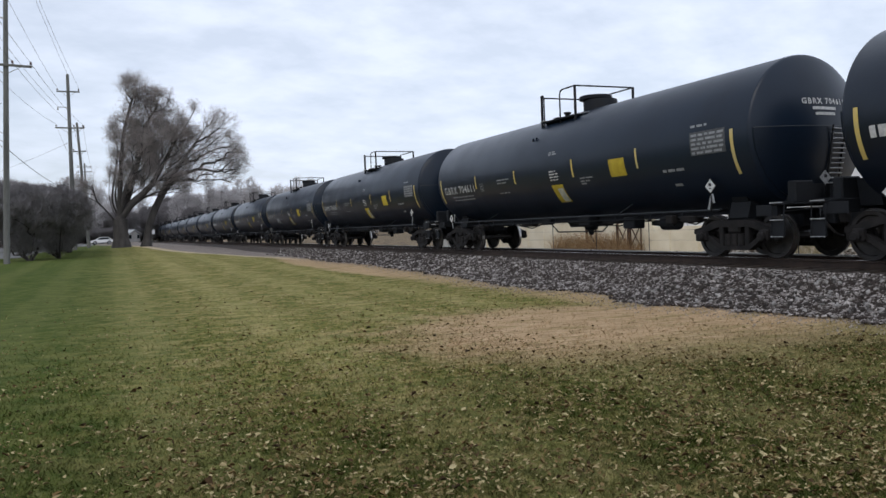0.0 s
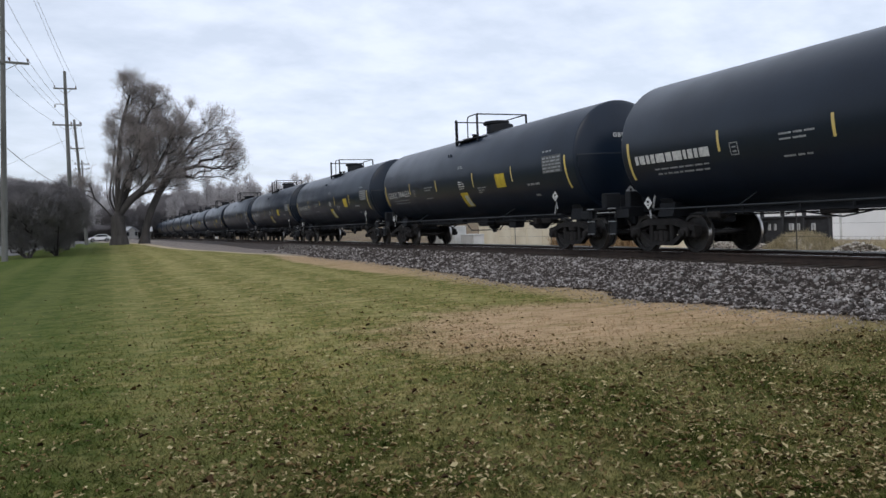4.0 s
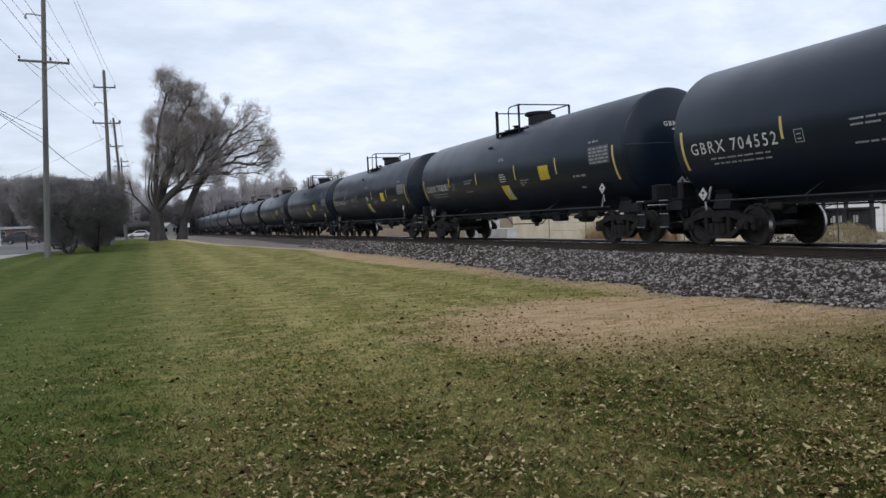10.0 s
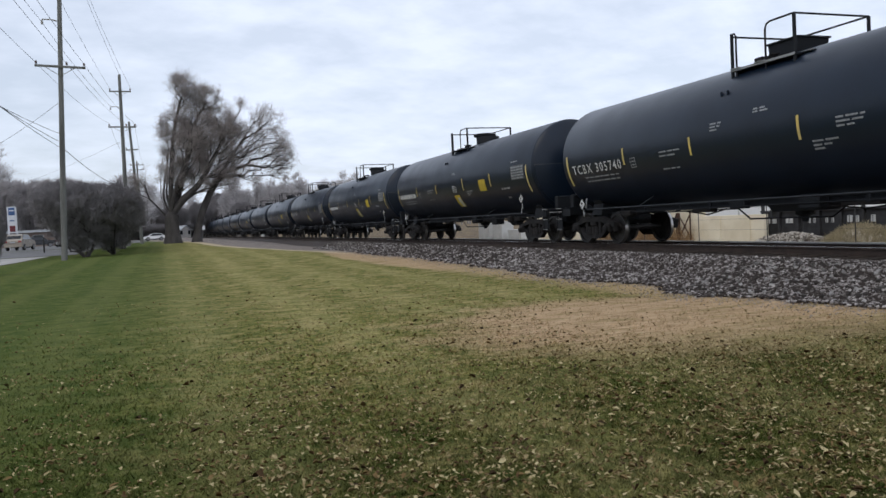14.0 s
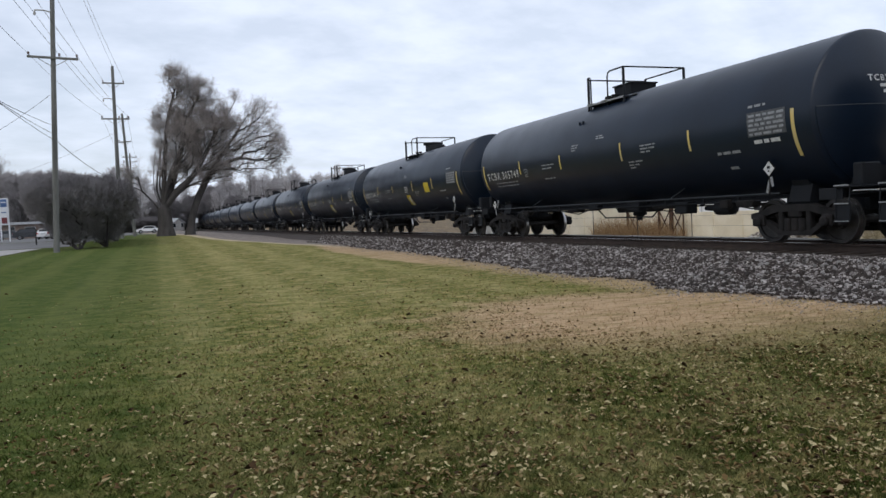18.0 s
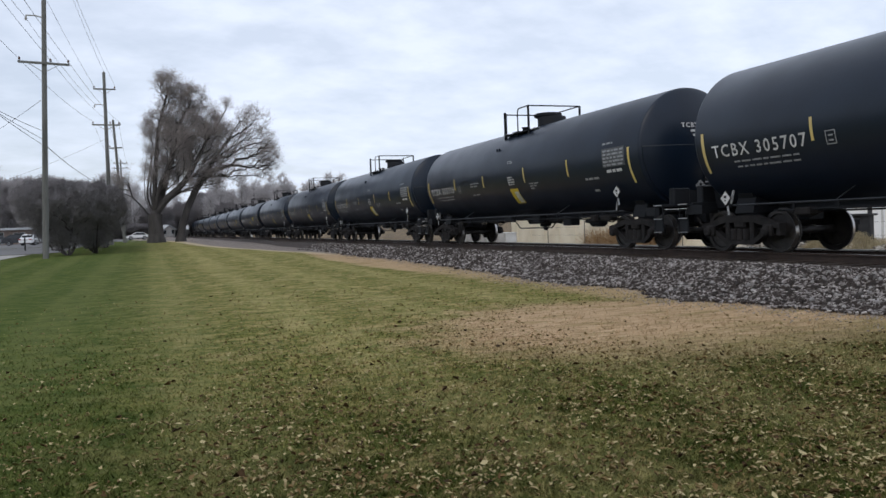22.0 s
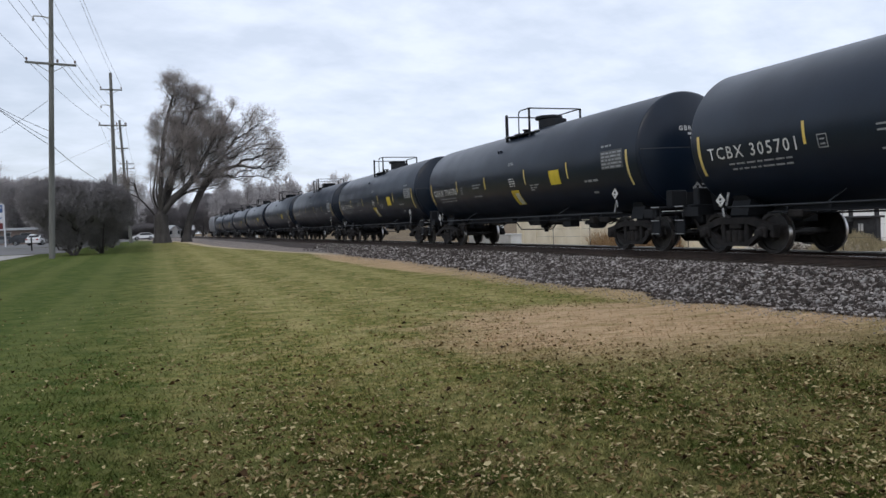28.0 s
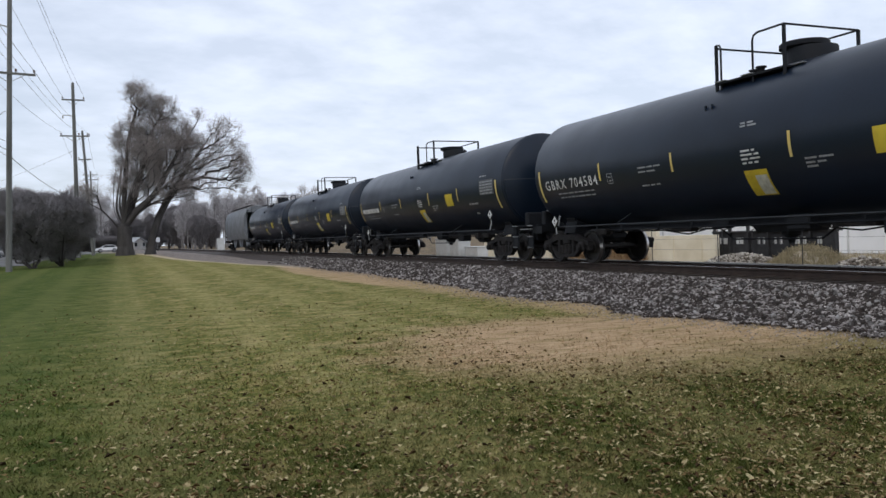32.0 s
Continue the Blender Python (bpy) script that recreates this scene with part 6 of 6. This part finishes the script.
for k in range(7):
    y = 18.5 + 4.7 * k
    part("post", Geo().tube([(25.2, y, float(ground_z(25.2, y)) - .05), (25.2, y, 1.55)], 0.02, 6), DARK_STEEL, fence)
for z in (1.50, 1.0, 0.5):
    part("wire", Geo().tube([(25.2, 18.5, z), (25.2, 49.0, z)], 0.004, 4), DARK_STEEL, fence)

# ---- fallen leaves, grass and loose stones ----
LEAF = mat("dry_fallen_leaf", (0.47, 0.395, 0.215), (0.17, 0.112, 0.047), 6, 0.8, spread=1.0, island=1.0, spec=0.1, bias=0.16)
LEAF_DARK = mat("dark_brown_leaf", (0.105, 0.06, 0.027), (0.04, 0.025, 0.013), 6, 0.9, island=0.6, spec=0.1)


def leaf_scatter(name, label, n, seed, material, size, far, bare):
    rng = np.random.default_rng(seed)
    y = 1.0 + (far - 1.0) * rng.uniform(0, 1, n * 3) ** 1.5
    y = np.where(rng.uniform(0, 1, n * 3) < 0.10, rng.normal(0, 3.0, n * 3), y)
    x = rng.uniform(-0.75, 1.25, n * 3) * (np.abs(y) * 0.62 + 2.2) + y * 0.18
    clump = np.array([0.45 * noise.noise((a * 0.55, b * 0.55, 5.0)) + 0.6 * noise.noise((a * 1.7, b * 1.7, 9.0)) + 0.6 * noise.noise((a * 4.5, b * 4.5, 2.0)) for a, b in zip(x, y)])
    thin = smooth_step(-2.5, 3.5, x - 0.12 * y + 0.4)      # fewer to the west, where the turf is clean
    keep = (clump + 0.55 * thin + rng.normal(0, 0.25, n * 3) > 0.22) & (x < 9.0) & ~((((x - 7.6) * 0.30) ** 2 + ((y - 9.6) * 0.30) ** 2 < 0.6) & (rng.uniform(0, 1, n * 3) < 0.9)) & (rng.uniform(0, 1, n * 3) > bare * smooth_step(5, 14, y))
    keep &= rng.uniform(0, 1, n * 3) < np.maximum(smooth_step(1.0, 3.0, y), 0.25 * (y < 1.0))
    x, y = x[keep][:n], y[keep][:n]
    k = len(x)
    z = ground_z(x, y) + 0.026 + rng.uniform(0, 0.02, k)
    s = size * rng.uniform(0.45, 1.0, k) ** 1.0 * rng.choice([1.0, 1.0, 1.0, 1.5], k)
    a = rng.uniform(0, 6.283, k)
    tilt = rng.normal(0, 0.22, (k, 2))
    curl = rng.uniform(-0.1, 0.95, k)
    base = np.array([(-1, 0, 0), (-0.35, 0.55, 1), (0.35, 0.5, 1), (1, 0, 0.2), (0.4, -0.5, 1), (-0.4, -0.55, 1), (0, 0, 0)])
    rag = rng.uniform(0.4, 1.5, (k, 7, 2))
    u, v = base[None, :, 0] * s[:, None] * rag[:, :, 0], base[None, :, 1] * s[:, None] * rng.uniform(0.6, 1.15, k)[:, None] * rag[:, :, 1]
    px = x[:, None] + u * np.cos(a)[:, None] - v * np.sin(a)[:, None]
    py = y[:, None] + u * np.sin(a)[:, None] + v * np.cos(a)[:, None]
    pz = z[:, None] + base[None, :, 2] * (s * curl)[:, None] + u * tilt[:, :1] + v * tilt[:, 1:] + 0.2 * s[:, None]
    vs = np.stack([px, py, pz], -1).reshape(-1, 3)
    tri = np.array([(0, 1, 6), (1, 2, 6), (2, 3, 6), (3, 4, 6), (4, 5, 6), (5, 0, 6)])
    fs = (tri[None] + (np.arange(k) * 7)[:, None, None]).reshape(-1, 3)
    return tagged(new(name, raw_mesh(name, vs, fs, material)), label, "leaves", kind="stuff")


leaf_scatter("fallen_leaves", "pale dry autumn leaves scattered on the lawn", 25000, 21, LEAF, 0.0205, 20, 0.6)
leaf_scatter("fallen_leaves", "dark curled autumn leaves scattered on the lawn", 4200, 22, LEAF_DARK, 0.0265, 24, 0.80)


def grass_blades(n, seed, around=False):
    rng = np.random.default_rng(seed)
    if around:                                 # thinner, about the viewer's feet and behind
        y, x = rng.normal(0.5, 4.0, n), rng.normal(1.0, 4.5, n)
        ok = (x < 9.7) & (rng.uniform(0, 1, n) > 0.6 * smooth_step(1.5, 4.0, y))
    else:
        y = 0.9 + 31.0 * rng.uniform(0, 1, n) ** 2.4
        x = -0.5 * y - 1.5 + rng.normal(0, 0.5, n) + rng.uniform(0, 1, n) * (1.9 * y + 3.0)
        ok = (x < 9.7) & (rng.uniform(0, 1, n) > smooth_step(3.5, 17, y)) & (rng.uniform(0, 1, n) < smooth_step(0.9, 2.7, y)) & (rng.uniform(0, 1, n) < 0.38 + 0.62 * smooth_step(0.35, 1.3, ((x - 7.3) * 0.32) ** 2 + ((y - 9.6) * 0.30) ** 2))
    x, y = x[ok], y[ok]
    n = len(x)
    z = ground_z(x, y) - 0.004
    tall = np.array([noise.noise((a * 5.5, b * 5.5, 3.0)) for a, b in zip(x, y)])
    h = rng.uniform(0.014, 0.042, n) * (1 + 0.9 * smooth_step(0.05, 0.45, tall))
    w = rng.uniform(0.003, 0.006, n) * (1 + 0.07 * y)
    a = rng.uniform(0, 6.283, n)
    lean = rng.normal(0, 0.75, (n, 2)) * h[:, None]
    c, s = np.cos(a) * w, np.sin(a) * w
    v = np.stack([np.stack([x - c, y - s, z], 1), np.stack([x + c, y + s, z], 1), np.stack([x + lean[:, 0], y + lean[:, 1], z + h], 1)], 1)
    f = np.arange(3 * n).reshape(-1, 3)
    return tagged(new("grass", raw_mesh("grass", v.reshape(-1, 3), f, LAWN_BLADES)), "short mown autumn grass, green and straw-coloured", "grass", kind="stuff")


grass_blades(640000, 31)
grass_blades(130000, 33, True)


def bed_height(x, y):
    """Height of the ballast slope at a place on the lawn's side of the track."""
    toe = toe_x(y)
    mid = TRACK_X + 0.55 * (toe - TRACK_X) - 0.45 * 2.35
    g = float(ground_z(x, y))
    pts = [(toe, float(ground_z(toe, y))), (mid, max(0.16, g + 0.02)), (TRACK_X - 2.35, max(BED_TOP - 0.06, g + 0.02)), (TRACK_X - 1.95, BED_TOP), (99, BED_TOP)]
    return float(np.interp(x, [p[0] for p in pts], [p[1] for p in pts]))


CUBE = np.array([(i, j, k) for i in (-1, 1) for j in (-1, 1) for k in (-1, 1)], dtype=float)
CUBE_F = np.array([(0, 1, 3, 2), (4, 6, 7, 5), (0, 4, 5, 1), (2, 3, 7, 6), (0, 2, 6, 4), (1, 5, 7, 3)])


def random_turns(rng, n):
    q = rng.normal(size=(n, 4))
    q /= np.linalg.norm(q, axis=1)[:, None]
    w, x, y, z = q.T
    return np.stack([np.stack([1 - 2 * (y * y + z * z), 2 * (x * y - z * w), 2 * (x * z + y * w)], 1), np.stack([2 * (x * y + z * w), 1 - 2 * (x * x + z * z), 2 * (y * z - x * w)], 1), np.stack([2 * (x * z - y * w), 2 * (y * z + x * w), 1 - 2 * (x * x + y * y)], 1)], 1)


def lying_turns(rng, n):
    """Random headings with a slight tilt, for stones that lie on their flat side."""
    a, p, r = rng.uniform(0, 6.283, n), rng.normal(0, 0.38, n), rng.normal(0, 0.38, n)
    z, o = np.zeros(n), np.ones(n)
    about_z = np.stack([np.stack([np.cos(a), -np.sin(a), z], 1), np.stack([np.sin(a), np.cos(a), z], 1), np.stack([z, z, o], 1)], 1)
    about_x = np.stack([np.stack([o, z, z], 1), np.stack([z, np.cos(p), -np.sin(p)], 1), np.stack([z, np.sin(p), np.cos(p)], 1)], 1)
    about_y = np.stack([np.stack([np.cos(r), z, np.sin(r)], 1), np.stack([z, o, z], 1), np.stack([-np.sin(r), z, np.cos(r)], 1)], 1)
    return about_x @ about_y @ about_z


def ballast_stones(n, seed, y0, y1, size):
    rng = np.random.default_rng(seed)
    y = y0 + (y1 - y0) * rng.uniform(0, 1, n) ** 1.25
    toe = np.array([toe_x(b) for b in y])
    x = toe - 0.3 + (TRACK_X - 1.4 - toe) * rng.uniform(0, 1, n) ** 0.72
    z = np.array([bed_height(a, b) for a, b in zip(x, y)])
    s = size * rng.uniform(0.55, 1.25, n)
    shape = CUBE[None] * rng.uniform(0.40, 1.0, (n, 8, 3)) * s[:, None, None] * rng.uniform(0.7, 1.3, (n, 1, 3)) * np.array([1.15, 0.95, 0.55])
    v = np.einsum("nij,nkj->nki", lying_turns(rng, n), shape) + np.stack([x, y, z + 0.35 * s], 1)[:, None]
    f = CUBE_F[None] + (np.arange(n) * 8)[:, None, None]
    return v.reshape(-1, 3), f.reshape(-1, 4)


v1, f1 = ballast_stones(56000, 51, 4.5, 24, 0.032)
v2, f2 = ballast_stones(17000, 52, 22, 55, 0.048)
rng = np.random.default_rng(57)
n3 = 16000                                     # strays on the grass along the foot of the slope
y3 = 4.5 + 40 * rng.uniform(0, 1, n3) ** 1.4
x3 = np.array([toe_x(b) for b in y3]) + 0.15 - np.abs(rng.normal(0, 0.26, n3)) * rng.choice([1.0, 1.9], n3)
s3 = 0.013 * rng.uniform(0.5, 1.3, n3)
v3 = np.einsum("nij,nkj->nki", random_turns(rng, n3), CUBE[None] * rng.uniform(0.45, 0.95, (n3, 8, 3)) * s3[:, None, None]) + np.stack([x3, y3, ground_z(x3, y3) + 0.4 * s3], 1)[:, None]
FINES = mat("pale_gravel_fines", (0.39, 0.335, 0.285), (0.19, 0.155, 0.125), 3, 0.9, bump=0.3, fine=50, spread=0.8, island=0.9, spec=0.2)
tagged(new("gravel_fines", raw_mesh("gravel_fines", v3.reshape(-1, 3), (CUBE_F[None] + (np.arange(n3) * 8)[:, None, None]).reshape(-1, 4), FINES)), "pale dusty gravel fines strewn along the lawn's edge", "gravel", kind="stuff")
tagged(new("ballast_stones", raw_mesh("ballast_stones", np.concatenate([v1, v2]), np.concatenate([f1, f2 + len(v1)]), STONE)), "loose crushed grey and white ballast stones", "stones", kind="stuff")
rng = np.random.default_rng(60)
stone_kinds = []
for k in range(8):
    v = CUBE * rng.uniform(0.5, 0.95, (8, 3)) * 0.042 * rng.uniform(0.7, 1.1, 3)
    stone_kinds.append(raw_mesh("stone", v, CUBE_F, mat("crushed_stone", (0.45, 0.432, 0.41), (0.044, 0.038, 0.034), 3, 0.9, bump=0.4, fine=50, spread=0.7, per_object=1.0, bias=0.34, spec=0.2) if k == 0 else bpy.data.materials["crushed_stone"]))
for k in range(300):
    y = float(rng.uniform(6, 13))
    x = float(rng.uniform(toe_x(y), 11.2))
    part("stone", stone_kinds[k % 8], None, track, at=pose(x, y, bed_height(x, y) + 0.035, *(float(a) for a in rng.uniform(0, 360, 3))))


def motions():
    """The train rolls by at a nearly steady speed; its wheels turn while it is near enough to see them do so."""
    # two cars in the car park: seconds, x, y, heading
    for car, rows in ((sedan, ((0, -15, 54, 86), (9, -15.2, 76, 84), (10, -14.6, 84, 78), (11, -13.6, 92, 82), (12, -12.6, 100, 84), (13, -12.0, 108, 88), (13.6, -12.1, 112, 89), (14.4, -12.1, 116, 92), (16, -12.6, 119, 94), (17, -13.33, 119, 85), (18, -13.66, 118.6, 78), (19, -13.8, 118.3, 73), (20, -14.1, 118, 70), (32, -14.1, 118, 70))),
                      (suv, ((0, -14.5, 45, 90), (10.5, -14.7, 66, 90), (12, -15.6, 80, 88), (13, -15.5, 89.5, 85), (13.6, -15.1, 93.6, 82), (14.4, -14.15, 98.4, 80), (15.4, -12.6, 104, 78), (17, -10.6, 113, 82), (18, -10.0, 120, 86), (20, -9.5, 127, 89), (32, -9.5, 127, 89)))):
        walk(car, [(t, on_ground(x, y, turn)) for t, x, y, turn in rows])
    for k, wagon in train:
        walk(wagon, [(t, pose(TRACK_X, wagon_y(k, t) + DRIFT[t], RAIL_Z)) for t in range(33)])
        near_from, near_to = (wagon_y(k, 0) - 70) / SPEED, (wagon_y(k, 0) + 12) / SPEED
        a, b = max(0.0, near_from), min(32.0, near_to)
        if b <= a:
            continue
        a, b = math.floor(a * FPS) / FPS, math.ceil(b * FPS) / FPS
        turn = math.degrees(SPEED / 0.457)
        times = sorted({0.0, 32.0} | {i / FPS for i in range(round(a * FPS), round(b * FPS) + 1)})
        for bogie in wagon.children:
            if not bogie.name.startswith("bogie"):
                continue
            for w in bogie.children:
                if w.name.startswith("wheelset"):
                    y = w.matrix_basis.translation.y
                    rows = [(t, pose(0, y, 0.457, turn * (min(max(t, a), b) - a) % 360)) for t in times]
                    walk(w, rows)


motions()
